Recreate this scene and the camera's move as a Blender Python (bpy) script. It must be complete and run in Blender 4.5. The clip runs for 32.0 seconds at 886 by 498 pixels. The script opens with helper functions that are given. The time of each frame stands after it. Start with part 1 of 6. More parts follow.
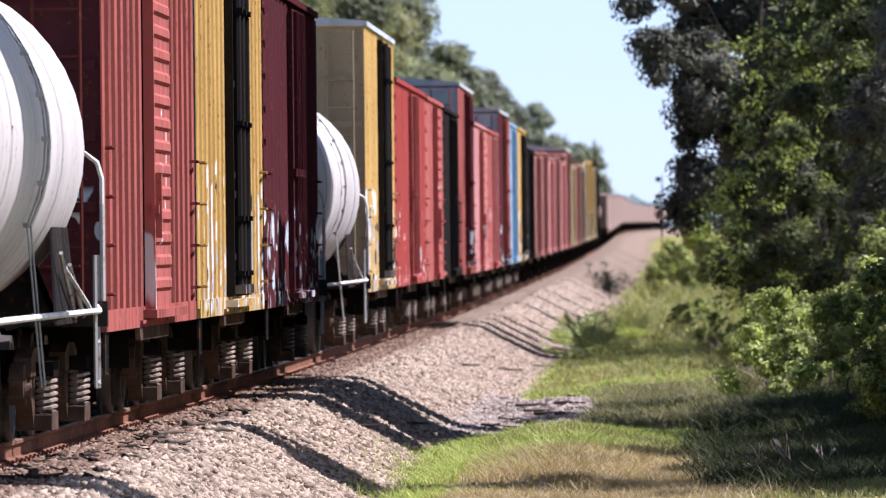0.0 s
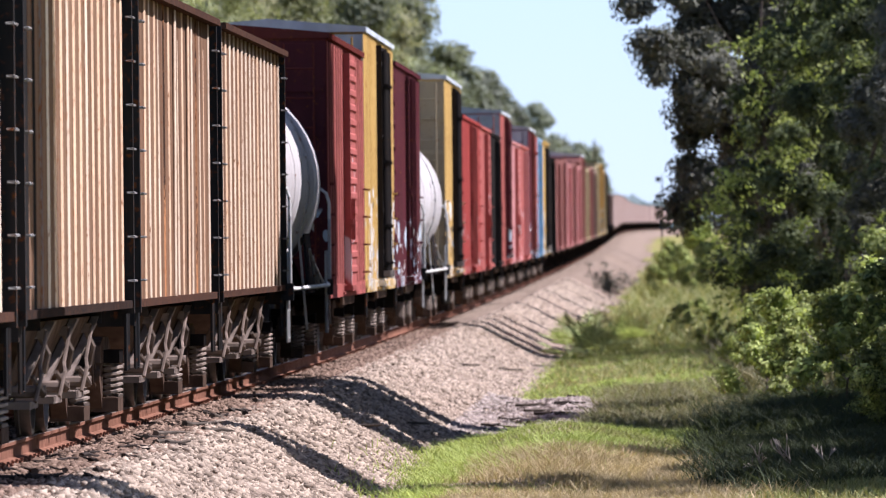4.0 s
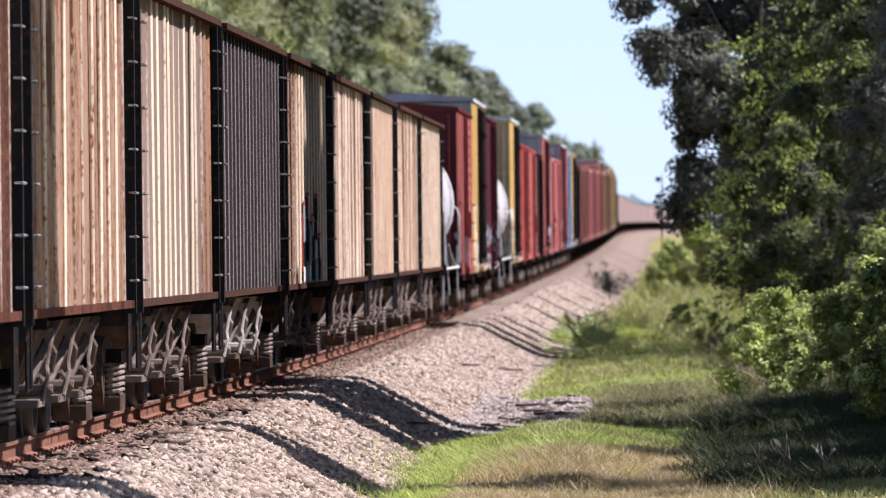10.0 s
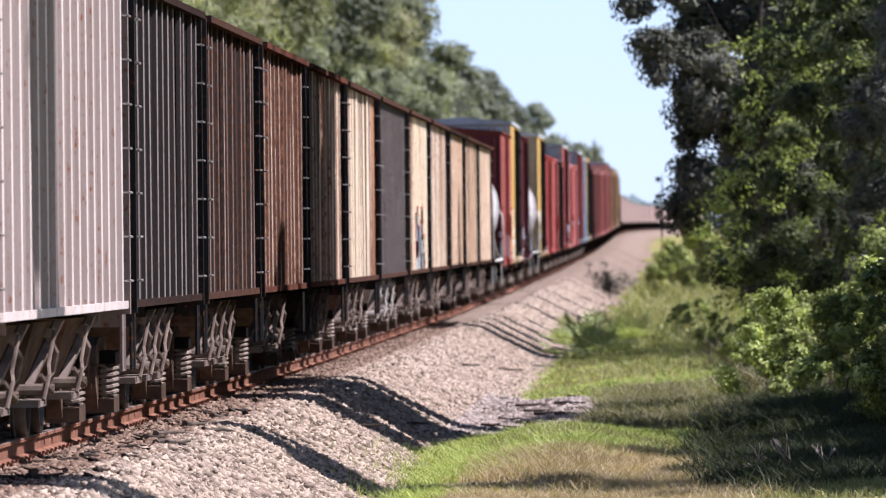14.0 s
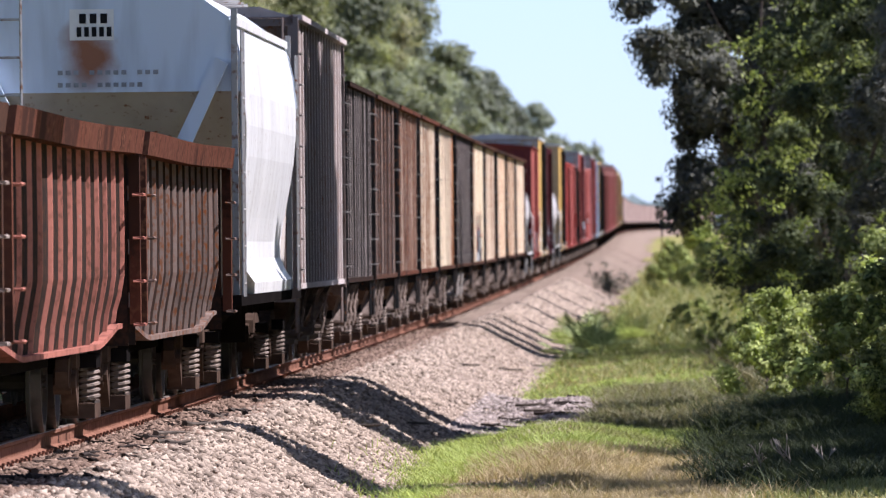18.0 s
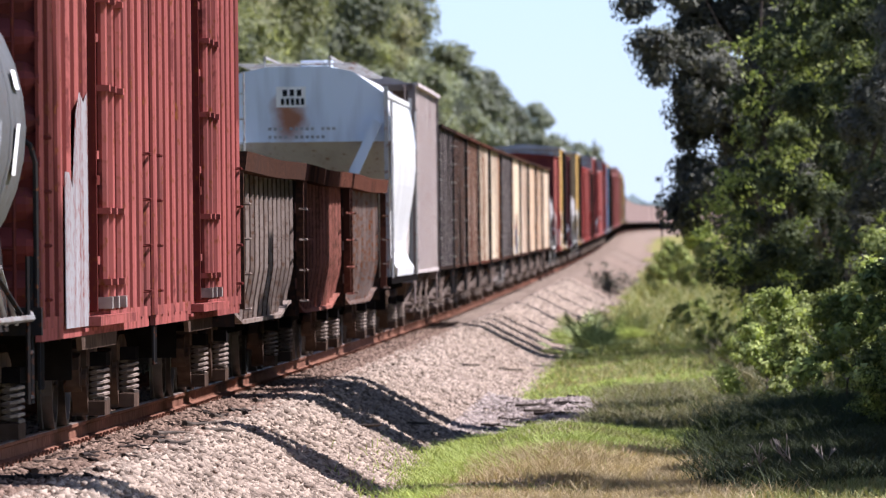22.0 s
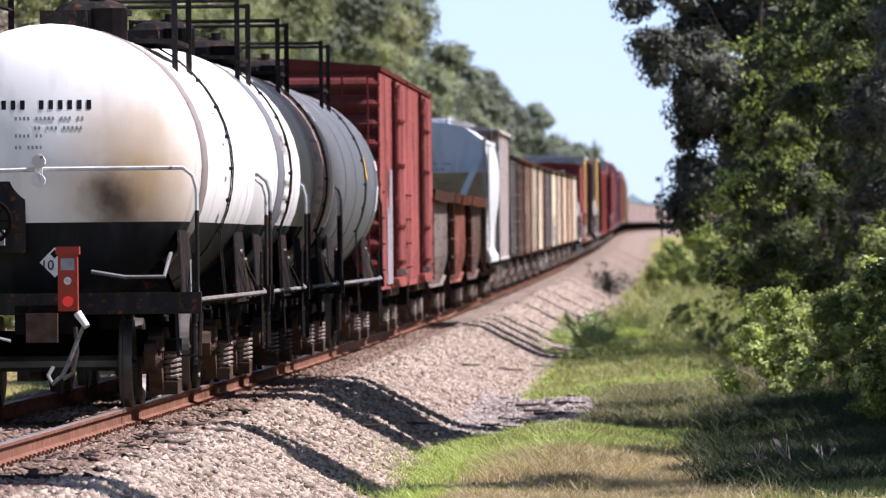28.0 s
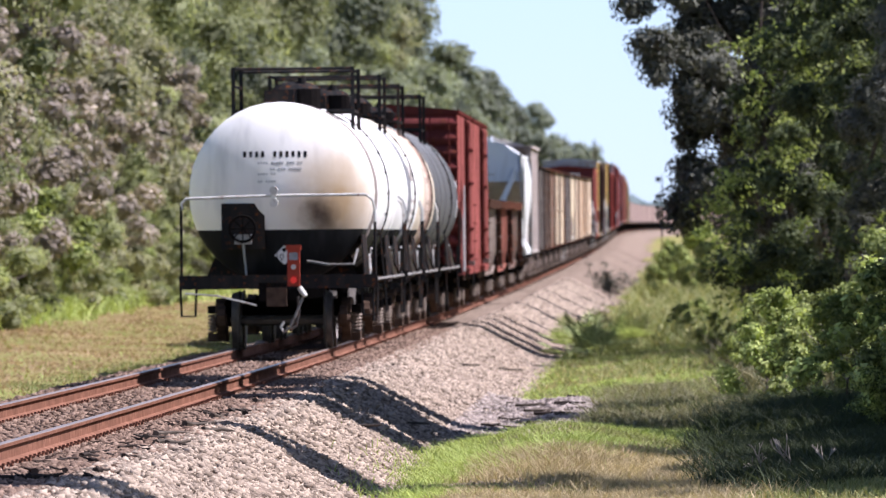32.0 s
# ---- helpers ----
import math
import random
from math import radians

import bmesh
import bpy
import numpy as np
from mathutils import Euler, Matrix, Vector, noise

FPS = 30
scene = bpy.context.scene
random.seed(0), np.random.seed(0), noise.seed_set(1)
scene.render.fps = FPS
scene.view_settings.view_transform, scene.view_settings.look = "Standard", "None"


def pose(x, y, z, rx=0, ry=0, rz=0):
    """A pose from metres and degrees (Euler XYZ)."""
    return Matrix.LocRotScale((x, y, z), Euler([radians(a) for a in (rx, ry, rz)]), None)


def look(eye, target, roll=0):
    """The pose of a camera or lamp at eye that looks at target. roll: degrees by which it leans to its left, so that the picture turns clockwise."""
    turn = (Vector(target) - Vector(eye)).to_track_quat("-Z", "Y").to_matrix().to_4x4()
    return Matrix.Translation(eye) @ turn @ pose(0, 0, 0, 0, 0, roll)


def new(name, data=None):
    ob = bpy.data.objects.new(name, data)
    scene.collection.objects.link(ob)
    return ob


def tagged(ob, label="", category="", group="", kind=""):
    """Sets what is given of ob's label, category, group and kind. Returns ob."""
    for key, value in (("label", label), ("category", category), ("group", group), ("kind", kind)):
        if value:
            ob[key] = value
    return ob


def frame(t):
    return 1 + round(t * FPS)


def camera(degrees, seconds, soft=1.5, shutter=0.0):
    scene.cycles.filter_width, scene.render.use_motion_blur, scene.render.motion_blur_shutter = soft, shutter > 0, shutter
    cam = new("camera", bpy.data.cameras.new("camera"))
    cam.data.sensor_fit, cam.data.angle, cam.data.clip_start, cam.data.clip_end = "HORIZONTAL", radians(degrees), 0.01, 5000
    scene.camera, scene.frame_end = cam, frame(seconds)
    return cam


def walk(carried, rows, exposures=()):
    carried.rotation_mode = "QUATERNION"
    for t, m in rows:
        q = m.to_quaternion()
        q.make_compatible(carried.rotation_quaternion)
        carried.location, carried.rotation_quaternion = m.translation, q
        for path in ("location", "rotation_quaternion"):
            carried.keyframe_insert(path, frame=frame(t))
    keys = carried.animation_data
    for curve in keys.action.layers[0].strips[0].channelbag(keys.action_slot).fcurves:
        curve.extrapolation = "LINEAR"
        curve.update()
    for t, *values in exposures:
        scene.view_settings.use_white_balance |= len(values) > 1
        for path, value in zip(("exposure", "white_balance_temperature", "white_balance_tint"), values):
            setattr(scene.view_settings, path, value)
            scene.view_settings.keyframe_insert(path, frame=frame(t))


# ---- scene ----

# ======== camera: a long lens on a tripod beside the line ========
cam = camera(5.13, 32.0, soft=1.25)
cam.data.dof.use_dof, cam.data.dof.focus_distance, cam.data.dof.aperture_fstop = True, 98.0, 7.6
EYE = Vector((0.0, 0.0, 1.715))
AIM = EYE + Vector((0.0, 1000.0, -1000.0 * 9.8 / 17500.0))
walk(cam, [(0.0, look(EYE, AIM)), (32.0, look(EYE, AIM))], exposures=[(0.0, 0.85, 6040, 21), (32.0, 0.85, 6040, 21)])

# ======== daylight ========
SUN_EL, SUN_AZ = radians(56), radians(1)      # azimuth from +x towards +y
SUN_DIR = Vector((math.cos(SUN_EL) * math.cos(SUN_AZ), math.cos(SUN_EL) * math.sin(SUN_AZ), math.sin(SUN_EL)))
world = bpy.data.worlds.new("world")
scene.world = world
world.use_nodes = True
_n, _l = world.node_tree.nodes, world.node_tree.links
_sky = _n.new("ShaderNodeTexSky")
_sky.sky_type, _sky.sun_disc = "NISHITA", False
_sky.sun_elevation, _sky.sun_rotation = SUN_EL, radians(90) - SUN_AZ
_sky.air_density, _sky.dust_density, _sky.ozone_density = 1.0, 0.6, 2.0
_l.new(_sky.outputs["Color"], _n["Background"].inputs["Color"])
_n["Background"].inputs["Strength"].default_value = 0.082
sun = new("sun", bpy.data.lights.new("sun", "SUN"))
sun.data.energy, sun.data.angle, sun.data.color = 4.9, radians(0.55), (1.0, 0.96, 0.92)
sun.matrix_world = look(SUN_DIR * 100, (0, 0, 0))
# the pale sky low over the line, far beyond everything
_m = bpy.data.materials.new("low_sky")
_m.use_nodes = True
_nt = _m.node_tree
_nt.nodes.remove(_nt.nodes["Principled BSDF"])
_em, _tc, _sp, _cr = (_nt.nodes.new("ShaderNode" + k) for k in ("Emission", "TexCoord", "SeparateXYZ", "ValToRGB"))
_nt.links.new(_tc.outputs["Generated"], _sp.inputs[0])
_nt.links.new(_sp.outputs["Z"], _cr.inputs[0])
_nt.links.new(_cr.outputs[0], _em.inputs["Color"])
_nt.links.new(_em.outputs[0], _nt.nodes["Material Output"].inputs["Surface"])
_cr.color_ramp.elements[0].color, _cr.color_ramp.elements[0].position = (.58, .68, .76, 1), .1
_cr.color_ramp.elements[1].color, _cr.color_ramp.elements[1].position = (.47, .64, .80, 1), .9
_em.inputs["Strength"].default_value = 0.82
_me = bpy.data.meshes.new("backdrop")
_me.from_pydata([(-420, 4750, -60), (620, 4750, -60), (620, 4750, 190), (-420, 4750, 190)], [], [(0, 1, 2, 3)])
_me.materials.append(_m)
tagged(new("backdrop", _me), "pale blue sky low over the horizon", "sky", kind="structure")

# woods at the end of the view: glowing backdrop with the haze put into its colour
_m = bpy.data.materials.new("haze_tinted_woods")
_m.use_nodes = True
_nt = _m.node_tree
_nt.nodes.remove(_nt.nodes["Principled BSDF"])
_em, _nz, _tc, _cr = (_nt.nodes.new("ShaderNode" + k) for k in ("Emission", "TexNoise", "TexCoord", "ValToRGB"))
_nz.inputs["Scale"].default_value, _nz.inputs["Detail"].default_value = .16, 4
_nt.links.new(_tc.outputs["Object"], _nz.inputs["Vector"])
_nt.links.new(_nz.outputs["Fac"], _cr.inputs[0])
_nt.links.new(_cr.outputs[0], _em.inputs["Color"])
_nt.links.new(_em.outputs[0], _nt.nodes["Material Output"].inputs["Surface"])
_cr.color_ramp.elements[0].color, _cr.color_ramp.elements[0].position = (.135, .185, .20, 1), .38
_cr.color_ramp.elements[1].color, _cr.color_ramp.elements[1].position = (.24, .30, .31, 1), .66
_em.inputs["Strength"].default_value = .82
_vs, _fs = [], []
for _i in range(121):
    _x = 40.0 + _i * 1.0
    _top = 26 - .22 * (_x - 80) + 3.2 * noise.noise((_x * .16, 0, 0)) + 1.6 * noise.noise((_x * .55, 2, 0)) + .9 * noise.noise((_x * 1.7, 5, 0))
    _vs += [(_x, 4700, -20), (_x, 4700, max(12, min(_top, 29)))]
    if _i:
        _fs.append((2 * _i - 2, 2 * _i, 2 * _i + 1, 2 * _i - 1))
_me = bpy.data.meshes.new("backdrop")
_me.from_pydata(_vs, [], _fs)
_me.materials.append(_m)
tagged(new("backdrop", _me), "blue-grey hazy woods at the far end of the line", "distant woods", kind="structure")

# ======== the line: arc length s, 0 abreast of the crossing's far side ========
S_GRID = np.arange(-560.0, 2400.0, 1.0)


def _smooth(v, n):
    k = np.ones(n) / n
    return np.convolve(np.pad(v, n // 2, mode="edge"), k, mode="valid")[:len(v)]


_PSI = np.interp(S_GRID, [-560, -100, 0, 100, 200, 300, 400, 550, 900, 1100, 1300, 1900, 2400],
                 [.0279, .0279, .0242, .0236, .0248, .0263, .0268, .0215, .0215, .030, .045, .10, .14])
_PSI = _smooth(_PSI, 41)
_ZED = _smooth(np.interp(S_GRID, [-560, -40, 0, 100, 200, 300, 400, 500, 650, 1250, 1900, 2400],
                         [0, 0, 0.0, .09, .33, .69, 1.19, 1.75, 2.45, 3.8, 4.6, 5.0]), 41)
_cx = np.concatenate([[0], np.cumsum(np.sin((_PSI[1:] + _PSI[:-1]) / 2))])
_cy = np.concatenate([[0], np.cumsum(np.cos((_PSI[1:] + _PSI[:-1]) / 2))])
_i0 = int(np.argmin(abs(S_GRID)))
_cx += -2.770 - _cx[_i0]
_cy += 153.34 - _cy[_i0]
CANT = 0.0103


def line(s, u=0.0, z=0.0):
    """A point u metres right of the track's centre at arc s, z above the rails' level there."""
    psi = float(np.interp(s, S_GRID, _PSI))
    return Vector((float(np.interp(s, S_GRID, _cx)) + u * math.cos(psi),
                   float(np.interp(s, S_GRID, _cy)) - u * math.sin(psi),
                   float(np.interp(s, S_GRID, _ZED)) + z))


def at_y(y):
    """Arc s at which the line passes the given y."""
    return float(np.interp(y, _cy, S_GRID))


def travelled(t):
    d = t - 16.0
    return 13.8514 * d + 0.03939 * d * d / 2 - 0.0693 * d ** 3 / 600


# ======== mesh helpers ========
class Geo:
    """Vertices and faces of one mesh."""

    def __init__(self):
        self.v, self.f = [], []

    def box(self, x0, x1, y0, y1, z0, z1):
        n = len(self.v)
        self.v += [(x0, y0, z0), (x1, y0, z0), (x1, y1, z0), (x0, y1, z0), (x0, y0, z1), (x1, y0, z1), (x1, y1, z1), (x0, y1, z1)]
        self.f += [tuple(n + k for k in q) for q in ((0, 3, 2, 1), (4, 5, 6, 7), (0, 1, 5, 4), (1, 2, 6, 5), (2, 3, 7, 6), (3, 0, 4, 7))]
        return self

    def prism(self, ring_a, ring_b):
        """Closed solid between two rings of the same count."""
        n, k = len(self.v), len(ring_a)
        self.v += [tuple(p) for p in ring_a] + [tuple(p) for p in ring_b]
        self.f += [tuple(n + i for i in reversed(range(k))), tuple(n + k + i for i in range(k))]
        self.f += [(n + i, n + (i + 1) % k, n + k + (i + 1) % k, n + k + i) for i in range(k)]
        return self

    def skin(self, rings, closed=True, caps=True):
        n, k = len(self.v), len(rings[0])
        for r in rings:
            self.v += [tuple(p) for p in r]
        for j in range(len(rings) - 1):
            a, b = n + j * k, n + (j + 1) * k
            for i in range(k if closed else k - 1):
                self.f.append((a + i, a + (i + 1) % k, b + (i + 1) % k, b + i))
        if caps and closed:
            self.f.append(tuple(n + i for i in reversed(range(k))))
            self.f.append(tuple(n + (len(rings) - 1) * k + i for i in range(k)))
        return self

    def rod(self, p, q, r, n=6, r2=None):
        p, q = Vector(p), Vector(q)
        d = (q - p).normalized()
        a = d.orthogonal().normalized()
        b = d.cross(a)
        r2 = r if r2 is None else r2
        ring = lambda c, rr: [c + (a * math.cos(2 * math.pi * i / n) + b * math.sin(2 * math.pi * i / n)) * rr for i in range(n)]
        return self.skin([ring(p, r), ring(q, r2)])

    def pipe(self, pts, r, n=6):
        """A round bar bent along the points."""
        pts = [Vector(p) for p in pts]
        rings = []
        up = None
        for i, c in enumerate(pts):
            d = (pts[min(i + 1, len(pts) - 1)] - pts[max(i - 1, 0)]).normalized()
            a = d.orthogonal().normalized() if up is None else (up - d * up.dot(d)).normalized()
            up = a
            b = d.cross(a)
            rings.append([c + (a * math.cos(2 * math.pi * k / n) + b * math.sin(2 * math.pi * k / n)) * r for k in range(n)])
        return self.skin(rings)

    def mesh(self, name, smooth=False):
        me = bpy.data.meshes.new(name)
        me.from_pydata(self.v, [], self.f)
        if smooth:
            me.polygons.foreach_set("use_smooth", [True] * len(me.polygons))
        me.update()
        return me


def part(name, geo, material, parent=None, label="", smooth=False, at=None):
    """One mesh object, under a thing or a part; geo is a Geo or a mesh that alike parts share."""
    me = geo.mesh(name, smooth) if isinstance(geo, Geo) else geo
    if material is not None and not me.materials:
        me.materials.append(material)
    ob = new(name, me)
    if parent is not None:
        ob.parent = parent
    if at is not None:
        ob.location = at
    if label:
        ob["label"] = label
    return ob


def thing(name, label, category, group="", kind="", at=(0, 0, 0)):
    ob = new(name)
    ob.empty_display_size = 0.3
    ob.location = at
    return tagged(ob, label, category, group, kind)


def fast_mesh(name, verts, faces, material):
    """A large mesh from numpy arrays of triangles or quads."""
    me = bpy.data.meshes.new(name)
    k = faces.shape[1]
    me.vertices.add(len(verts))
    me.vertices.foreach_set("co", np.asarray(verts, np.float32).ravel())
    me.loops.add(faces.size)
    me.loops.foreach_set("vertex_index", faces.astype(np.int32).ravel())
    me.polygons.add(len(faces))
    me.polygons.foreach_set("loop_start", np.arange(0, faces.size, k, dtype=np.int32))
    me.polygons.foreach_set("loop_total", np.full(len(faces), k, np.int32))
    me.update(calc_edges=True)
    me.materials.append(material)
    return me


# ======== materials ========
def _nodes(name):
    m = bpy.data.materials.new(name)
    m.use_nodes = True
    return m, m.node_tree.nodes, m.node_tree.links, m.node_tree.nodes["Principled BSDF"]


def _noise(n, l, scale, detail=4.0, stretch=None, coord="Object"):
    tc = n.new("ShaderNodeTexCoord")
    nz = n.new("ShaderNodeTexNoise")
    nz.inputs["Scale"].default_value, nz.inputs["Detail"].default_value = scale, detail
    info, off = n.new("ShaderNodeObjectInfo"), n.new("ShaderNodeVectorMath")
    off.operation, off.inputs[1].default_value = "MULTIPLY_ADD", (61.0, 43.0, 29.0)
    l.new(info.outputs["Random"], off.inputs[0])
    l.new(tc.outputs[coord], off.inputs[2])
    src = off.outputs[0]
    if stretch:
        mp = n.new("ShaderNodeMapping")
        mp.inputs["Scale"].default_value = stretch
        l.new(src, mp.inputs["Vector"])
        src = mp.outputs["Vector"]
    l.new(src, nz.inputs["Vector"])
    return nz


def _ramp(n, l, src, a, b):
    r = n.new("ShaderNodeMapRange")
    r.inputs["From Min"].default_value, r.inputs["From Max"].default_value = a, b
    l.new(src, r.inputs["Value"])
    return r.outputs["Result"]


def _mix(n, l, fac, a, b, blend="MIX"):
    m = n.new("ShaderNodeMix")
    m.data_type, m.blend_type = "RGBA", blend
    if isinstance(fac, float):
        m.inputs[0].default_value = fac
    else:
        l.new(fac, m.inputs[0])
    for k, c in ((6, a), (7, b)):
        if isinstance(c, tuple):
            m.inputs[k].default_value = (*c, 1)
        else:
            l.new(c, m.inputs[k])
    return m.outputs[2]


def _bump(n, l, bs, src, strength, dist=0.02):
    b = n.new("ShaderNodeBump")
    b.inputs["Strength"].default_value, b.inputs["Distance"].default_value = strength, dist
    l.new(src, b.inputs["Height"])
    l.new(b.outputs["Normal"], bs.inputs["Normal"])


def paint(name, col, dirt=(.05, .04, .035), amount=0.5, rust=0.25, rough=0.5, metal=0.0, rust_col=(.16, .055, .02), band=(2.2, 2.2, .25), tags=(), sheen=0.0, blotch=None):
    """Weathered paint on steel: vertical streaks of dirt, blooms of rust, fine mottling."""
    m, n, l, bs = _nodes(name)
    st = _noise(n, l, 1.6, 5, band)
    big = _noise(n, l, .55, 3)
    fine = _noise(n, l, 14, 6)
    c = _mix(n, l, _ramp(n, l, big.outputs["Fac"], .3, .7), col, tuple(min(1, x * .78 + .01) for x in col))
    mul = n.new("ShaderNodeMath")
    mul.operation = "MULTIPLY"
    l.new(_ramp(n, l, st.outputs["Fac"], .44, .74), mul.inputs[0])
    mul.inputs[1].default_value = amount
    c = _mix(n, l, mul.outputs[0], c, dirt)
    r0 = 0.70 - 0.25 * rust
    rm = n.new("ShaderNodeMath")
    rm.operation = "MULTIPLY"
    l.new(_ramp(n, l, fine.outputs["Fac"], r0 - .08, r0 + .05), rm.inputs[0])
    l.new(_ramp(n, l, st.outputs["Fac"], .3, .6), rm.inputs[1])
    c = _mix(n, l, rm.outputs[0], c, rust_col)
    if blotch:
        # large flaked patches with ragged edges
        wide, edge = _noise(n, l, .8, 5, (1, 1, .7)), n.new("ShaderNodeMath")
        edge.operation, edge.inputs[1].default_value = "MULTIPLY_ADD", .25
        l.new(fine.outputs["Fac"], edge.inputs[0])
        l.new(wide.outputs["Fac"], edge.inputs[2])
        c = _mix(n, l, _ramp(n, l, edge.outputs[0], blotch[1], blotch[1] + .07), c, blotch[0])
    # sprayed patches between two heights
    for col2, lo, hi, cut, scale in tags:
        tc, sp = n.new("ShaderNodeTexCoord"), n.new("ShaderNodeSeparateXYZ")
        l.new(tc.outputs["Object"], sp.inputs[0])
        wob = n.new("ShaderNodeMath")
        wob.operation, wob.inputs[1].default_value = "MULTIPLY_ADD", -.9
        l.new(big.outputs["Fac"], wob.inputs[0])
        l.new(sp.outputs["Z"], wob.inputs[2])
        top, low = _ramp(n, l, wob.outputs[0], hi - .42, hi - .48), _ramp(n, l, wob.outputs[0], lo - .48, lo - .42)
        k = _ramp(n, l, _noise(n, l, scale, 2, (1, 1, .6)).outputs["Fac"], cut, cut + .02)
        for other in (top, low):
            mm = n.new("ShaderNodeMath")
            mm.operation = "MULTIPLY"
            l.new(k, mm.inputs[0])
            l.new(other, mm.inputs[1])
            k = mm.outputs[0]
        c = _mix(n, l, k, c, col2)
    l.new(c, bs.inputs["Base Color"])
    ro = n.new("ShaderNodeMapRange")
    ro.inputs["To Min"].default_value, ro.inputs["To Max"].default_value = rough if rough < .4 else rough + .2, min(1, rough + .4)
    l.new(fine.outputs["Fac"], ro.inputs["Value"])
    l.new(ro.outputs["Result"], bs.inputs["Roughness"])
    bs.inputs["Metallic"].default_value = metal
    bs.inputs["Specular IOR Level"].default_value = sheen if rough > .4 else .4
    _bump(n, l, bs, fine.outputs["Fac"], .15, .01)
    return m


def plain(name, col, rough=.6, metal=0.0, vary=.35, scale=6.0, bump=.2):
    m, n, l, bs = _nodes(name)
    nz = _noise(n, l, scale, 6)
    big = _noise(n, l, scale / 9, 3)
    c = _mix(n, l, _ramp(n, l, nz.outputs["Fac"], .3, .7), tuple(x * (1 - vary) for x in col), tuple(min(1, x * (1 + vary * .6)) for x in col))
    c = _mix(n, l, _ramp(n, l, big.outputs["Fac"], .4, .8), c, tuple(x * .6 for x in col))
    l.new(c, bs.inputs["Base Color"])
    bs.inputs["Roughness"].default_value, bs.inputs["Metallic"].default_value = max(rough, .75) if metal < .5 else rough, metal if metal > .5 else 0
    bs.inputs["Specular IOR Level"].default_value = 0.0 if metal < .5 else .5
    _bump(n, l, bs, nz.outputs["Fac"], bump, .01)
    return m


def leaf_material(name, dark, light, dry=None, gloss=.72, glow=.25, patch=(.8, 1.15), size=.7):
    """Leaves: colour varies from leaf to leaf; light comes through them."""
    m, n, l, bs = _nodes(name)
    geo = n.new("ShaderNodeNewGeometry")
    c = _mix(n, l, geo.outputs["Random Per Island"], dark, light)
    info = n.new("ShaderNodeObjectInfo")
    hue = n.new("ShaderNodeHueSaturation")
    vr = n.new("ShaderNodeMapRange")
    vr.inputs["To Min"].default_value, vr.inputs["To Max"].default_value = .75, 1.25
    l.new(info.outputs["Random"], vr.inputs["Value"])
    l.new(vr.outputs["Result"], hue.inputs["Value"])
    l.new(c, hue.inputs["Color"])
    c = hue.outputs["Color"]
    # older and younger growth in patches
    pn, pm, ps = _noise(n, l, size, 2), n.new("ShaderNodeMapRange"), n.new("ShaderNodeHueSaturation")
    pm.inputs["From Min"].default_value, pm.inputs["From Max"].default_value = .38, .62
    pm.inputs["To Min"].default_value, pm.inputs["To Max"].default_value = patch
    l.new(pn.outputs["Fac"], pm.inputs["Value"])
    l.new(pm.outputs["Result"], ps.inputs["Value"])
    l.new(c, ps.inputs["Color"])
    c = ps.outputs["Color"]
    if dry:
        c = _mix(n, l, _ramp(n, l, _noise(n, l, .5, 3).outputs["Fac"], .52, .7), c, dry)
    l.new(c, bs.inputs["Base Color"])
    bs.inputs["Roughness"].default_value = gloss
    bs.inputs["Specular IOR Level"].default_value = .25
    tr = n.new("ShaderNodeBsdfTranslucent")
    l.new(_mix(n, l, 1.0, c, (1.35, 1.4, .8), "MULTIPLY"), tr.inputs["Color"])
    mx = n.new("ShaderNodeMixShader")
    mx.inputs[0].default_value = glow
    l.new(bs.outputs[0], mx.inputs[1])
    l.new(tr.outputs[0], mx.inputs[2])
    l.new(mx.outputs[0], n["Material Output"].inputs["Surface"])
    return m


STEEL_DARK = plain("grimy_steel", (.014, .012, .0115), .7, .2)
STEEL_BROWN = plain("brown_dusty_steel", (.10, .067, .051), .75, .1, .5)
STEEL_WHEEL = plain("worn_wheel_steel", (.15, .135, .125), .6, .8)
DUSTY = plain("pale_dusty_brown_steel", (.21, .165, .14), .7, .1, .4)
GEAR = plain("worn_bright_steel", (.36, .32, .29), .6, 0, .5)
GEAR_BROWN = plain("worn_brown_steel", (.19, .145, .12), .6, 0, .6)
CHUTE_GREY = plain("dull_silver_chute", (.33, .30, .28), .7, 0, .4)
SPRING = plain("dusty_spring_steel", (.30, .24, .20), .6, .3)
BLACK = paint("black_paint", (.018, .018, .019), (.07, .055, .045), .5, .2, .5)
GREY_ROD = paint("grey_painted_bar", (.42, .42, .41), (.1, .07, .05), .5, .3, .5)
WHITE_ROD = paint("white_painted_bar", (.72, .71, .68), (.15, .1, .07), .4, .25, .5)
RAIL_GREY = paint("dull_grey_pipe_paint", (.24, .235, .225), (.07, .05, .04), .6, .3)
RAIL_RUST = plain("rusty_rail_steel", (.24, .118, .08), .8, .2, .4, 9)
RAIL_TOP = plain("polished_rail_head", (.42, .33, .28), .4, .7, .25, 5)
TIE_WOOD = plain("creosoted_tie", (.075, .055, .045), .9, 0, .4, 8, .6)
BALLAST_BED = plain("ballast_bed", (.27, .206, .162), .95, 0, .75, 9, 1.0)
BARK = plain("bark", (.11, .09, .075), .9, 0, .5, 5, .8)

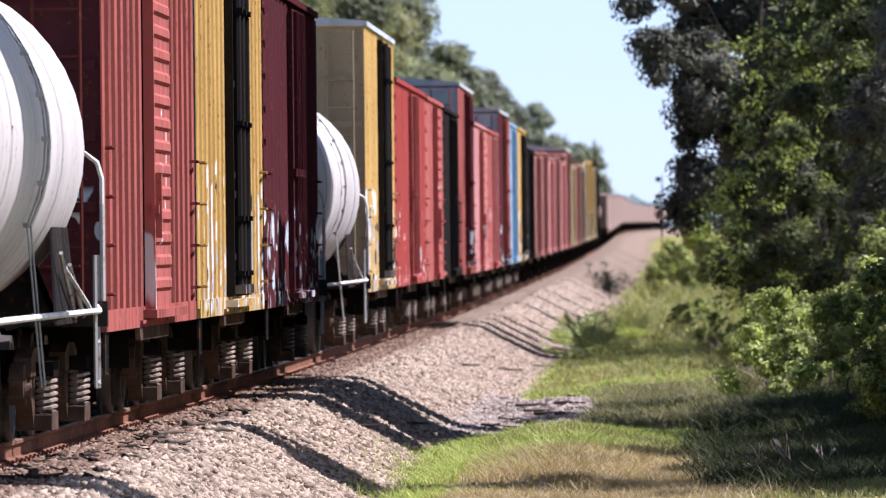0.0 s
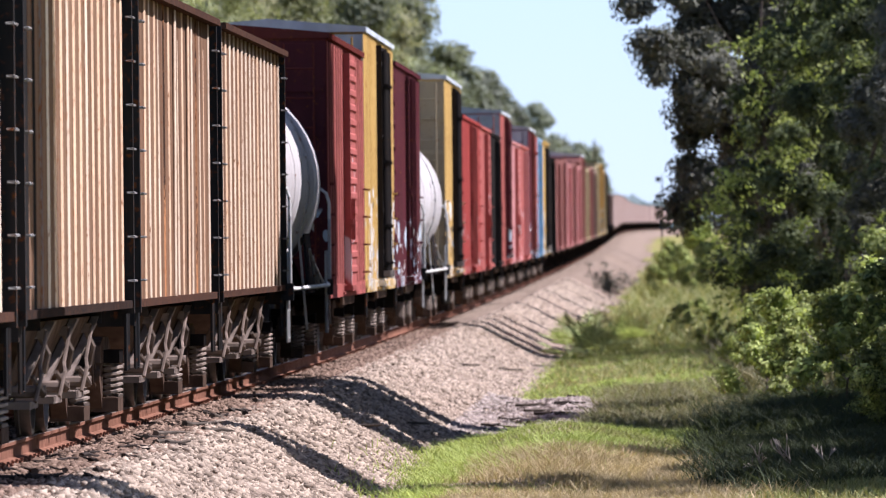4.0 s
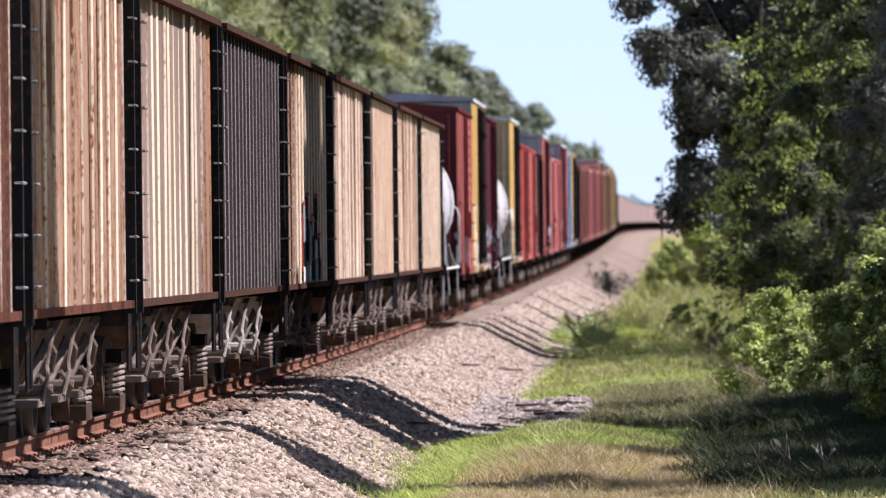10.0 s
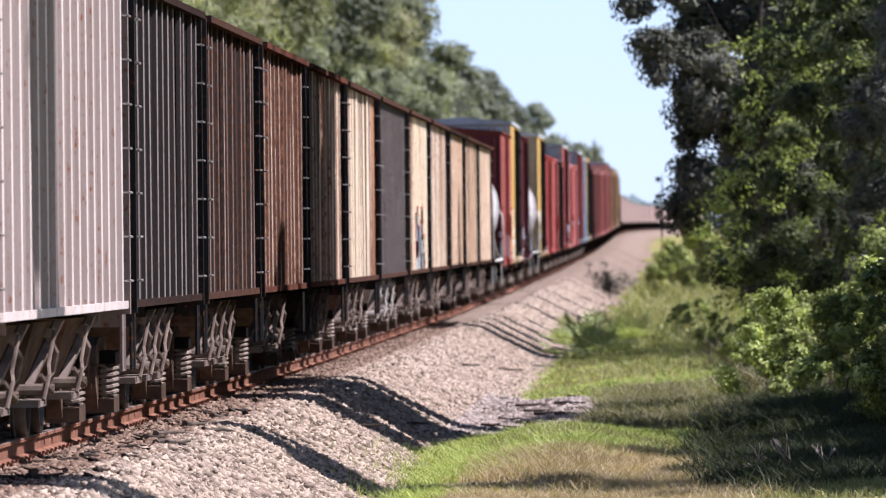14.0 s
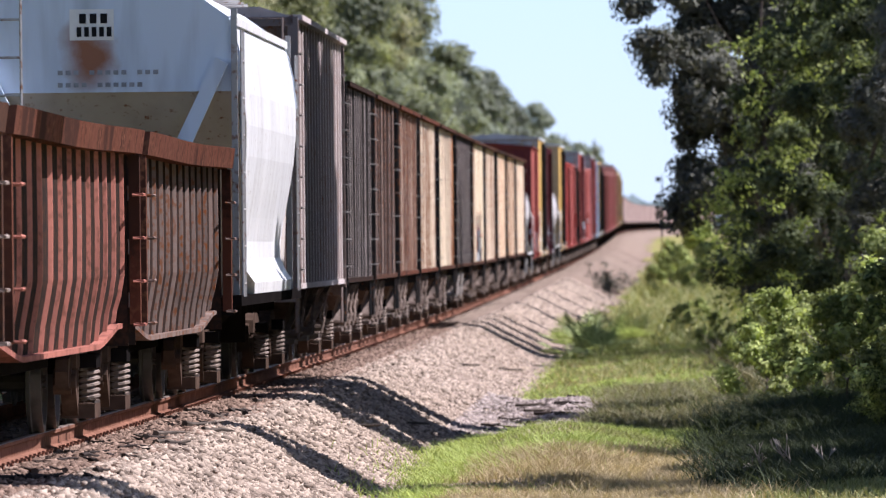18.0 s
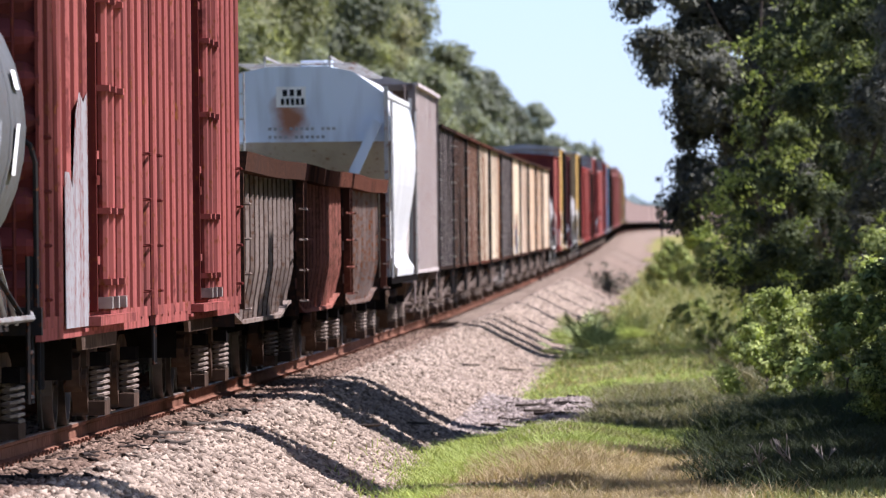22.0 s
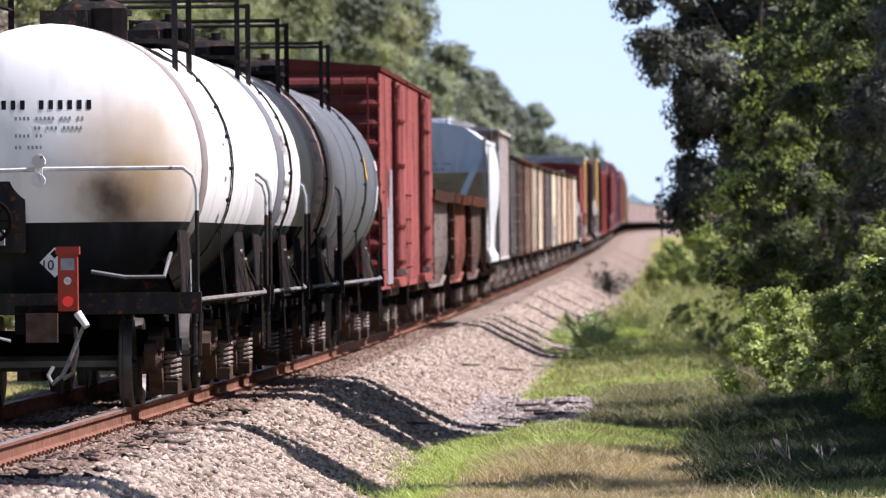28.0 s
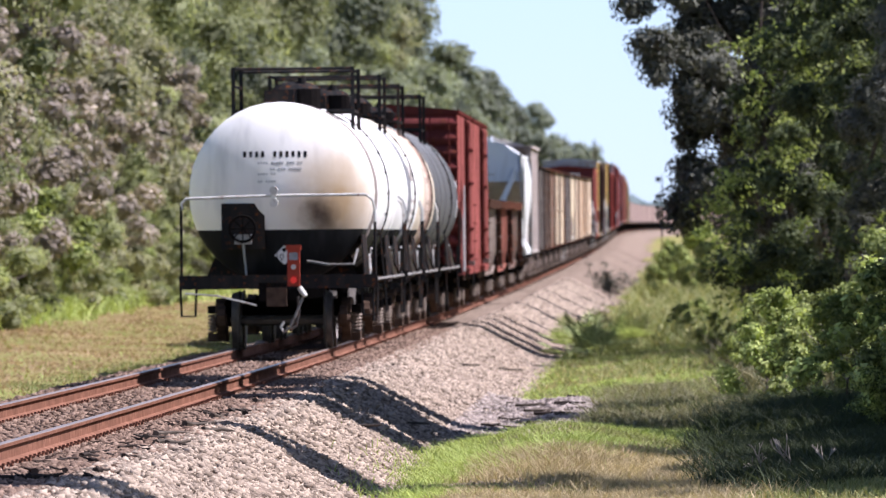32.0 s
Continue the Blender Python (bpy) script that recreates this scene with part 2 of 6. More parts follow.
# ======== ground, ballast, track ========
def grass_ground(name):
    m, n, l, bs = _nodes(name)
    a, b, f = _noise(n, l, .22, 4), _noise(n, l, 1.7, 5), _noise(n, l, 25, 5)
    c = _mix(n, l, _ramp(n, l, a.outputs["Fac"], .35, .65), (.19, .21, .06), (.36, .27, .14))
    c = _mix(n, l, _ramp(n, l, b.outputs["Fac"], .45, .7), c, (.22, .27, .07))
    c = _mix(n, l, _ramp(n, l, f.outputs["Fac"], .5, .75), c, (.12, .09, .05))
    l.new(c, bs.inputs["Base Color"])
    bs.inputs["Roughness"].default_value, bs.inputs["Specular IOR Level"].default_value = .95, 0.0
    _bump(n, l, bs, f.outputs["Fac"], .8, .05)
    return m


def stone_material(name, a, b):
    m, n, l, bs = _nodes(name)
    geo = n.new("ShaderNodeNewGeometry")
    c = _mix(n, l, geo.outputs["Random Per Island"], a, b)
    c = _mix(n, l, _ramp(n, l, _noise(n, l, 1.1, 4).outputs["Fac"], .5, .75), c, tuple(x * .72 for x in b))
    l.new(c, bs.inputs["Base Color"])
    bs.inputs["Roughness"].default_value, bs.inputs["Specular IOR Level"].default_value = .9, .05
    return m


GRASS = grass_ground("patchy_grass_ground")
STONE = stone_material("crushed_stone", (.10, .075, .057), (.495, .392, .306))
STONE_DIRT = stone_material("dirty_ditch_stone", (.07, .055, .046), (.42, .35, .31))
STONE_RUST = stone_material("rust_dusted_stone", (.10, .064, .047), (.29, .20, .15))
_GU = [-2500, -600, -40, -14, -8, -4.5, -3.2, 0, 3.3, 4.2, 5.5, 8, 12, 40, 600, 2500]
_GZ = [-1.0, -.5, -.4, -.45, -.6, -.7, -.85, -1.0, -1.0, -1.02, -.92, -.72, -.5, -.3, -.3, -1.0]
_BU = [-3.6, -3.2, -1.9, -1.5, 0, 1.6, 1.95, 3.3, 3.9, 4.4]
_BZ = [-1.0, -.86, -.26, -.21, -.22, -.21, -.25, -.93, -1.0, -1.06]


def mound(u, s):
    """The grassy hump beside the ditch."""
    return .40 * math.exp(-((s + 36) / 10) ** 2 - ((u - 5.1) / 1.3) ** 2) + .12 * math.exp(-((s - 35) / 22) ** 2 - ((u - 5.6) / 1.0) ** 2) + .20 * math.exp(-((s - 1) / 8) ** 2 - ((u - 4.5) / .9) ** 2)


def ground_z(u, s):
    """Height of the ground (grass or ballast, whichever lies on top) over the rails' level at arc s."""
    w = .10 * noise.noise((s * .11, u * .35, 3.0)) + .04 * noise.noise((s * .6, u * .9, 8.0))
    g = float(np.interp(u, _GU, _GZ)) + (w if abs(u) > 3 else 0) + mound(u, s)
    if -3.6 < u < 4.4:
        g = max(g, float(np.interp(u, _BU, _BZ)) + .035 * noise.noise((s * .8, u * 1.3, 1.0)) * (1 if abs(u) > 1.7 else .3))
    return g


def strip(name, material, stations, offsets, height):
    """A sheet along the line through the given stations and side offsets."""
    rows = []
    for s in stations:
        if s < S_GRID[0] or s > S_GRID[-1]:
            e = S_GRID[0] if s < S_GRID[0] else S_GRID[-1]
            psi = float(np.interp(e, S_GRID, _PSI))
            d = Vector((math.sin(psi), math.cos(psi), 0)) * (s - e)
            rows.append([line(e, u, height(u, e)) + d for u in offsets])
        else:
            rows.append([line(s, u, height(u, s)) for u in offsets])
    k = len(offsets)
    v = np.array([tuple(p) for r in rows for p in r])
    i = np.arange((len(rows) - 1) * (k - 1))
    a = (i // (k - 1)) * k + i % (k - 1)
    f = np.stack([a, a + 1, a + k + 1, a + k], 1)
    ob = new(name, fast_mesh(name, v, f, material))
    ob.data.polygons.foreach_set("use_smooth", [True] * len(f))
    return ob


def sheet_z(u, s):
    w = .10 * noise.noise((s * .11, u * .35, 3.0)) + .04 * noise.noise((s * .6, u * .9, 8.0))
    return float(np.interp(u, _GU, _GZ)) + (w if 3 < abs(u) < 60 else 0) + mound(u, s)


_far = list(np.arange(280, 2400, 20.0)) + [2700, 3500, 4600]
_near = [-1500, -900] + list(np.arange(-560, -90, 20.0)) + list(np.arange(-90, 280, 1.5))
ground = strip("ground", GRASS, _near + _far,
               [-2500, -600, -150, -40, -25, -18, -14, -12, -10, -8, -7, -6, -5.2, -4.5, -3.8, -3.2, 0, 3.3, 3.7, 4.2, 4.7, 5.2, 5.8, 6.5, 7.3, 8.2, 10, 12, 16, 25, 40, 150, 600, 2500], sheet_z)
tagged(ground, "patchy green and straw-coloured grass beside the railway", "ground", kind="structure")


def bed_z(u, s):
    toe = .10 * noise.noise((s * .25, 5.0, u)) if abs(u) > 2.5 else 0
    return float(np.interp(u, _BU, _BZ)) + toe + .035 * noise.noise((s * .8, u * 1.3, 1.0)) * (1 if abs(u) > 1.7 else .3)


bed = strip("ballast_bed", BALLAST_BED, list(np.arange(-540, -90, 20.0)) + list(np.arange(-90, 280, 1.0)) + list(np.arange(280, 2380, 20.0)),
            [-3.6, -3.2, -2.8, -2.4, -1.9, -1.5, -.8, 0, .8, 1.6, 1.95, 2.3, 2.7, 3.0, 3.3, 3.6, 3.9, 4.4], bed_z)
tagged(bed, "sloping shoulder of pale crushed-stone railway ballast", "ballast", kind="structure")


def scatter_stones(name, material, count, s0, s1, u0, u1, size, seed, fade=1.0):
    """Loose broken stones lying on the bed, each with its own facets."""
    r = np.random.RandomState(seed)
    q = r.rand(count) ** fade
    s = s0 + (s1 - s0) * q
    u = u0 + (u1 - u0) * r.rand(count)
    base = np.array([[1, 0, 0], [-1, 0, 0], [0, 1, 0], [0, -1, 0], [0, 0, 1], [0, 0, -1]], float)
    tri = np.array([[0, 2, 4], [2, 1, 4], [1, 3, 4], [3, 0, 4], [2, 0, 5], [1, 2, 5], [3, 1, 5], [0, 3, 5]])
    rot = r.randn(count, 4)
    rot /= np.linalg.norm(rot, axis=1)[:, None]
    w, x, y, z = rot.T
    R = np.stack([1 - 2 * (y * y + z * z), 2 * (x * y - w * z), 2 * (x * z + w * y), 2 * (x * y + w * z), 1 - 2 * (x * x + z * z), 2 * (y * z - w * x),
                  2 * (x * z - w * y), 2 * (y * z + w * x), 1 - 2 * (x * x + y * y)], 1).reshape(-1, 3, 3)
    rad = size * (.55 + .9 * r.rand(count, 1, 1)) * (.6 + .8 * r.rand(count, 6, 1))
    v = np.einsum("nij,nkj->nki", R, base[None] * rad) * np.array([1, 1.15, .75])
    psi, cx, cy, cz = (np.interp(s, S_GRID, a) for a in (_PSI, _cx, _cy, _ZED))
    zz = np.array([ground_z(a, b) for a, b in zip(u, s)])
    c = np.stack([cx + u * np.cos(psi), cy - u * np.sin(psi), cz + zz + size * .25], 1)
    v = (v + c[:, None]).reshape(-1, 3)
    f = (np.arange(count)[:, None, None] * 6 + tri[None]).reshape(-1, 3)
    return tagged(new(name, fast_mesh(name, v, f, material)), kind="stuff")


tagged(scatter_stones("ballast_stones", STONE, 66000, -92, 110, 1.55, 3.75, .042, 3, 1.25), "pale grey and pinkish crushed ballast stones", "stones")
tagged(scatter_stones("ballast_stones", STONE, 10000, -90, 60, 3.5, 5.2, .045, 4, 1.3), "scattered pale ballast stones at the foot of the slope", "stones")
tagged(scatter_stones("ballast_stones", STONE_RUST, 18000, -92, 60, .8, 1.75, .04, 5, 1.2), "rust-dusted ballast stones beside the rail", "stones")
tagged(scatter_stones("ballast_stones", STONE_RUST, 18000, -92, 20, -2.3, .7, .042, 6, 1.2), "rust-dusted ballast stones between the rails", "stones")

tagged(scatter_stones("ballast_stones", STONE_DIRT, 14000, -17, 15, 3.2, 5.4, .055, 7, 1.0), "dirty dark stones and cinders in the ditch", "stones")

tagged(scatter_stones("ballast_stones", STONE, 26000, 105, 250, 1.7, 3.7, .06, 8, 1.2), "pale ballast stones farther along the slope", "stones")

# rails: head, web and foot
_RP = [(-.076, -.172), (.076, -.172), (.076, -.160), (.012, -.140), (.010, -.045), (.036, -.034), (.037, -.006), (.028, 0), (-.028, 0), (-.037, -.006), (-.036, -.034), (-.010, -.045), (-.012, -.140), (-.076, -.160)]
track = thing("track", "rusty steel rails on dark wooden ties", "railway track", kind="structure")
_st = list(np.arange(-540, -100, 20.0)) + list(np.arange(-100, 300, 2.0)) + list(np.arange(300, 2380, 10.0))
for side in (1, -1):
    g, h = Geo(), Geo()
    lift = CANT * .755 * side
    g.skin([[line(s, side * .755 + a, b + lift) for a, b in _RP] for s in _st])
    part("rail", g, RAIL_RUST, track, "rust-brown steel rail")
    h.skin([[line(s, side * .755 + a, b + lift) for a, b in ((-.034, -.004), (.034, -.004), (.027, .0025), (-.027, .0025))] for s in _st])
    part("rail_head", h, RAIL_TOP, track, "worn running surface of the rail")

# ======== rolling stock: x right, y forwards, z up from the rails ========
def _wheelset():
    g = Geo()
    g.rod((-.72, 0, 0), (.72, 0, 0), .085, 8)
    for k in (-1, 1):
        prof = [(.680, .10), (.690, .30), (.670, .40), (.685, .44), (.685, .490), (.712, .492), (.722, .462), (.815, .455), (.815, .40), (.775, .38), (.765, .20), (.80, .11), (.80, 0.02)]
        rings = [[(k * x, r * math.cos(2 * math.pi * i / 40), r * math.sin(2 * math.pi * i / 40)) for i in range(40)] for x, r in prof]
        g.skin(rings)
        for i in range(6):
            a = math.pi * i / 3
            g.rod((k * .80, .06 * math.cos(a), .06 * math.sin(a)), (k * .83, .06 * math.cos(a), .06 * math.sin(a)), .015, 5)
    return g.mesh("wheelset", False)


def _side_frame():
    """Cast truck side: top chord, spring window, dropped lower chord and journal ends."""
    g = Geo()

    def plate(pts, x0, x1):
        g.prism([(x0, y, z) for y, z in pts], [(x1, y, z) for y, z in pts])
    plate([(-1.10, .40), (-.72, .42), (-.66, .62), (-.80, .70), (-1.08, .66), (-1.16, .55)], .93, 1.05)
    plate([(1.10, .40), (1.16, .55), (1.08, .66), (.80, .70), (.66, .62), (.72, .42)], .93, 1.05)
    plate([(-.85, .58), (.85, .58), (.80, .74), (.42, .82), (-.42, .82), (-.80, .74)], .95, 1.10)
    plate([(-.78, .42), (-.40, .13), (-.36, .26), (-.66, .56)], .95, 1.09)
    plate([(.78, .42), (.66, .56), (.36, .26), (.40, .13)], .95, 1.09)
    plate([(-.42, .12), (.42, .12), (.42, .25), (-.42, .25)], .93, 1.24)
    plate([(-.42, .25), (-.33, .25), (-.33, .60), (-.42, .60)], .96, 1.09)
    plate([(.33, .25), (.42, .25), (.42, .60), (.33, .60)], .96, 1.09)
    for y in (-.89, .89):
        g.rod((.90, y, .46), (1.06, y, .46), .12, 12)
        g.rod((1.06, y, .46), (1.10, y, .46), .07, 8)
    return g


def _springs():
    g = Geo()
    for y in (-.2, .0, .2):
        pts = [(1.165 + .075 * math.cos(a), y + .075 * math.sin(a), .265 + .30 * a / (11 * math.pi)) for a in np.arange(0, 11 * math.pi + .01, math.pi / 4)]
        g.pipe(pts, .017, 5)
    return g


def _mirror(geo):
    g = Geo()
    g.v = [(-x, y, z) for x, y, z in geo.v]
    g.f = [tuple(reversed(f)) for f in geo.f]
    return g


WHEELSET = _wheelset()
FRAME_R, FRAME_L = _side_frame().mesh("side_frame"), _mirror(_side_frame()).mesh("side_frame")
SPRING_R, SPRING_L = _springs().mesh("spring_nest"), _mirror(_springs()).mesh("spring_nest")
_b = Geo().box(-1.0, 1.0, -.17, .17, .52, .80)
_b.box(-.3, .3, -.24, .24, .78, .92).box(-.75, .75, -.62, -.52, .38, .48).box(-.75, .75, .52, .62, .38, .48)
_b.box(.92, 1.25, -.3, .3, .575, .70).box(-1.25, -.92, -.3, .3, .575, .70)
BOLSTER = _b.mesh("truck")
_b = Geo()
for _q in (_side_frame(), _mirror(_side_frame())):
    _k = len(_b.v)
    _b.v += _q.v
    _b.f += [tuple(_k + i for i in f) for f in _q.f]
_b.box(-1, 1, -.17, .17, .45, .9)
for _y in (-.89, .89):
    for _x in (-.75, .75):
        _b.rod((_x - .06, _y, .46), (_x + .06, _y, .46), .455, 12)
FAR_TRUCK = _b.mesh("truck")
ROLLING = []


def trucks(car, spread, far=False, wheel=STEEL_WHEEL, roll=False):
    for y in (-spread / 2, spread / 2):
        if far:
            part("truck", FAR_TRUCK, STEEL_DARK, car, at=(0, y, 0))
            continue
        t = part("truck", BOLSTER, STEEL_DARK, car, "grimy four-wheel truck", at=(0, y, 0))
        part("side_frame", FRAME_R, STEEL_BROWN, t, "dusty brown cast side frame")
        part("side_frame", FRAME_L, STEEL_BROWN, t, "dusty brown cast side frame")
        part("spring_nest", SPRING_R, SPRING, t, "dusty coil springs")
        part("spring_nest", SPRING_L, SPRING, t, "dusty coil springs")
        for a in (-.89, .89):
            w = part("wheelset", WHEELSET, wheel, t, "worn steel wheels on an axle", at=(0, a, .46))
            if roll:
                ROLLING.append(w)


def coupler(car, L, far=False):
    """Draft gear, knuckle and hanging air hose at both ends."""
    for k in (-1, 1):
        g = Geo().box(-.11, .11, min(k * L / 2, k * (L / 2 + .42)), max(k * L / 2, k * (L / 2 + .42)), .74, .98)
        g.box(-.17, .15, *sorted((k * (L / 2 + .34), k * (L / 2 + .52))), .70, 1.0)
        part("coupler", g, STEEL_BROWN, car, "rusty knuckle coupler")
        if not far:
            y = k * (L / 2 + .25)
            part("air_hose", Geo().pipe([(.32, y, .85), (.34, y + k * .1, .6), (.30, y + k * .22, .38), (.2, y + k * .3, .32)], .025, 6), BLACK, car, "black rubber air hose")


def underframe(car, L, deep=.5):
    g = Geo().box(-.3, .3, -L / 2, L / 2, .78, 1.06)
    for y in np.arange(-L / 2 + 2.6, L / 2 - 2.4, 1.5):
        g.box(-1.4, 1.4, y, y + .12, .88, 1.06)
    part("underframe", g, STEEL_DARK, car, "dark steel centre sill and crossbearers")
    g = Geo().rod((.55, -.6, .72), (.55, .5, .72), .16, 10).rod((-.6, .8, .7), (-.6, 1.7, .7), .2, 10).box(.35, 1.2, 1.2, 1.32, .5, .95)
    g.rod((.2, -L / 2 + 3.2, .62), (.45, -.5, .70), .02, 5).rod((.2, L / 2 - 3.2, .62), (.45, .5, .70), .02, 5)
    part("brake_gear", g, STEEL_DARK, car, "grimy brake cylinder and rods")


_RUNGS = {}


def ladder(car, x, y, z0, z1, material, name="ladder", width=.42, axis="y", n=None, label=""):
    """Two stiles bent over at the top, and their rungs, on a side (axis y) or on an end (axis x)."""
    d = (0, width / 2, 0) if axis == "y" else (width / 2, 0, 0)
    corner = lambda k, z: (x + k * d[0], y + k * d[1], z)
    lad = part(name, Geo().pipe([corner(-1, z0), corner(-1, z1), corner(1, z1), corner(1, z0)], .018, 5), material, car, label)
    key = (width, axis, material.name)
    if key not in _RUNGS:
        _RUNGS[key] = Geo().rod((-d[0], -d[1], 0), d, .016, 5).mesh("rung")
    for z in np.linspace(z0 + .15, z1 - .35, n or max(2, int((z1 - z0) / .42))):
        part("rung", _RUNGS[key], material, lad, at=(x, y, z))
    return lad


def grab(car, p, q, out, material, r=.016):
    o = Vector(out)
    p, q = Vector(p), Vector(q)
    return part("grab_iron", Geo().pipe([p, p + o, q + o, q], r, 5), material, car)


def characters(car, text_len, x, y, z, h, material, axis="x", name="stencil_mark", step=None):
    """A row of small bars, one a character, standing 4 mm proud."""
    w = (step or h * .72)
    shape = Geo().box(0, w * .62, -.006, 0, 0, h) if axis == "x" else Geo().box(0, .006, 0, w * .62, 0, h)
    me = shape.mesh(name)
    for i, gap in enumerate(text_len):
        if gap != " ":
            part(name, me, material, car, at=(x + i * w, y, z) if axis == "x" else (x, y + i * w, z))


def pressed_rib(w, d, z0, z1, h):
    """An upright pressed rib with worn edges on the side at x = h."""
    sec = [(h, -w), (h + d * .5, -w * .78), (h + d * .88, -w * .58), (h + d, -w * .32), (h + d, w * .32), (h + d * .88, w * .58), (h + d * .5, w * .78), (h, w)]
    return Geo().prism([(x, y, z0) for x, y in sec], [(x, y, z1) for x, y in sec])


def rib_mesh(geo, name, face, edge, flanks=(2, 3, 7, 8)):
    """The rib's outer face in one paint; its flanks, painted as shaded, in a darker one."""
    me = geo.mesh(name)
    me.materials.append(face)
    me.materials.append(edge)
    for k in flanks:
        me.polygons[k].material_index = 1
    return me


def boxcar(L, H, body, door, door_style="ribbed", roof=None, end=None, posts=9, label="", group="freight cars", far=False, steel=None, end_style="bulge", sill=None, spread=None, name="boxcar", half=1.50, end_marks=None, post=None, deep=.024, peel=None, teeth=9, rods=None):
    """A steel boxcar with posts, a sliding or plug door, corrugated ends and trucks."""
    car = thing(name, label, "boxcar", group)
    steel, end, roof, sill = steel or body, end or body, roof or body, sill or body
    h = half
    part("body", Geo().box(-h, h, -L / 2, L / 2, 1.10, H - .10), body, car)
    # roof: shallow peak with a drip edge
    ring = lambda y: [(-h - .05, y, H - .12), (h + .05, y, H - .12), (h + .05, y, H - .04), (.0, y, H + .10), (-h - .05, y, H - .04)]
    part("roof", Geo().prism([Vector(p) for p in ring(-L / 2 - .04)], [Vector(p) for p in ring(L / 2 + .04)]), roof, car, "galvanised steel roof")
    # side sill
    sh = [(-L / 2, 1.11), (-L / 2, .92), (L / 2, .92), (L / 2, 1.11)]
    for k in (1, -1):
        a, b = ((h - .02, h + .03) if k > 0 else (-h - .03, -h + .02))
        part("side_sill", Geo().prism([(a, y, z) for y, z in sh], [(b, y, z) for y, z in sh]), sill, car)
        part("door_sill", Geo().prism([(a, y, z) for y, z in ((-2.6, .98), (-2.4, .80), (2.4, .80), (2.6, .98))], [(b - .004 * k, y, z) for y, z in ((-2.6, .98), (-2.4, .80), (2.4, .80), (2.6, .98))]), STEEL_BROWN, car, "grimy brown sill under the door")
        part("sill_edge", Geo().box(*sorted((k * (h + .02), k * (h + .06))), -2.5, 2.5, .955, .985), sill, car)
    # posts on the side beyond the door
    dw = 3.2 if door_style != "none" else 0.0
    if not far:
        pg = rib_mesh(pressed_rib(.17, deep, 1.02, H - .16, h), "side_post", post or body, body, (2, 8))
        for k in (-1, 1):
            for y in np.linspace(dw / 2 + .25, L / 2 - .1, posts):
                part("side_post", pg, post or body, car, at=(0, k * y, 0))
    if peel:
        y0, y1, z1, bare = peel
        rr = random.Random(int(y0 * 10))
        pts = [(y0, 1.0)] + [(y1, 1.0)] + [(y1 + (y0 - y1) * q / 6, z1 - rr.uniform(0, .3) - (.7 if q > 3 else 0)) for q in range(7)]
        part("patch_panel", Geo().prism([(h + deep + .002, y, z) for y, z in pts], [(h + deep + .008, y, z) for y, z in pts]), bare, car, "peeling grey-white panel")
    # end corrugations
    if end_style == "bulge":
        n = teeth
        pitch = (H - 1.35) / n
        eg = Geo()
        prof = lambda f: [(0, pitch * (.45 - .45 * f)), (.09 * f, pitch * (.45 - .2 * f)), (.12 * f, pitch * .45), (.09 * f, pitch * (.45 + .2 * f)), (0, pitch * (.45 + .45 * f))]
        eg.skin([[(x, -d, z) for d, z in prof(f)] for x, f in ((-h + .02, .3), (-h + .14, .85), (-h + .3, 1), (h - .25, 1), (h - .08, .9), (h + .03, .45))])
        em = eg.mesh("end_rib")
        for i in range(n):
            part("end_rib", em, end, car, at=(0, -L / 2, 1.2 + i * pitch))
    else:
        em = Geo().box(-h + .05, h - .05, -.05, 0, 0, .09).mesh("end_rib")
        for i in range(5):
            part("end_rib", em, end, car, at=(0, -L / 2, 1.35 + i * (H - 1.6) / 5))
        part("end_panel", Geo().box(-h, h, -L / 2 - .012, -L / 2 - .003, 1.12, H - .16), end, car)
    # door
    if door_style == "ribbed":
        d = part("door", Geo().box(h + .03, h + .10, -dw / 2, dw / 2, 1.08, H - .22), door, car)
        for z in np.linspace(1.25, H - .42, 15):
            part("door_rib", Geo().prism([(h + .10, -dw / 2 + .1, z), (h + .10, dw / 2 - .1, z), (h + .10, dw / 2 - .1, z + .13), (h + .10, -dw / 2 + .1, z + .13)],
                                         [(h + .125, -dw / 2 + .3, z + .03), (h + .125, dw / 2 - .3, z + .03), (h + .125, dw / 2 - .3, z + .10), (h + .125, -dw / 2 + .3, z + .10)]), door, d)
        part("door_stile", Geo().box(h + .03, h + .13, -dw / 2 - .04, -dw / 2 + .05, 1.08, H - .22), door, d)
        part("door_latch", Geo().box(h + .10, h + .19, -dw / 2 + .02, -dw / 2 + .16, 1.75, 2.35).box(h + .10, h + .17, -dw / 2 - .1, -dw / 2 + .3, 1.98, 2.06), door, d)
    elif door_style == "plug":
        d = part("door", Geo().box(h + .02, h + .07, -dw / 2, dw / 2, 1.12, H - .22), door, car)
        for y in (-1.05, -.15, .95):
            part("locking_rod", Geo().rod((h + .13, y, 1.12), (h + .13, y, H - .3), .05, 8), rods or door, d)
            for z in (1.34, 1.95, 3.0, H - .9):
                part("rod_clamp", Geo().box(h + .07, h + .20, y - .10, y + .10, z, z + .055), rods or door, d)
            part("rod_foot", Geo().box(h + .08, h + .21, y - .09, y + .07, 1.14, 1.24), GEAR, d, "worn bright rod foot")
        for z in (1.52, 2.42, 3.42, H - .55):
            part("crossbar", Geo().box(h + .07, h + .105, -1.4, 1.3, z, z + .07), rods or door, d)
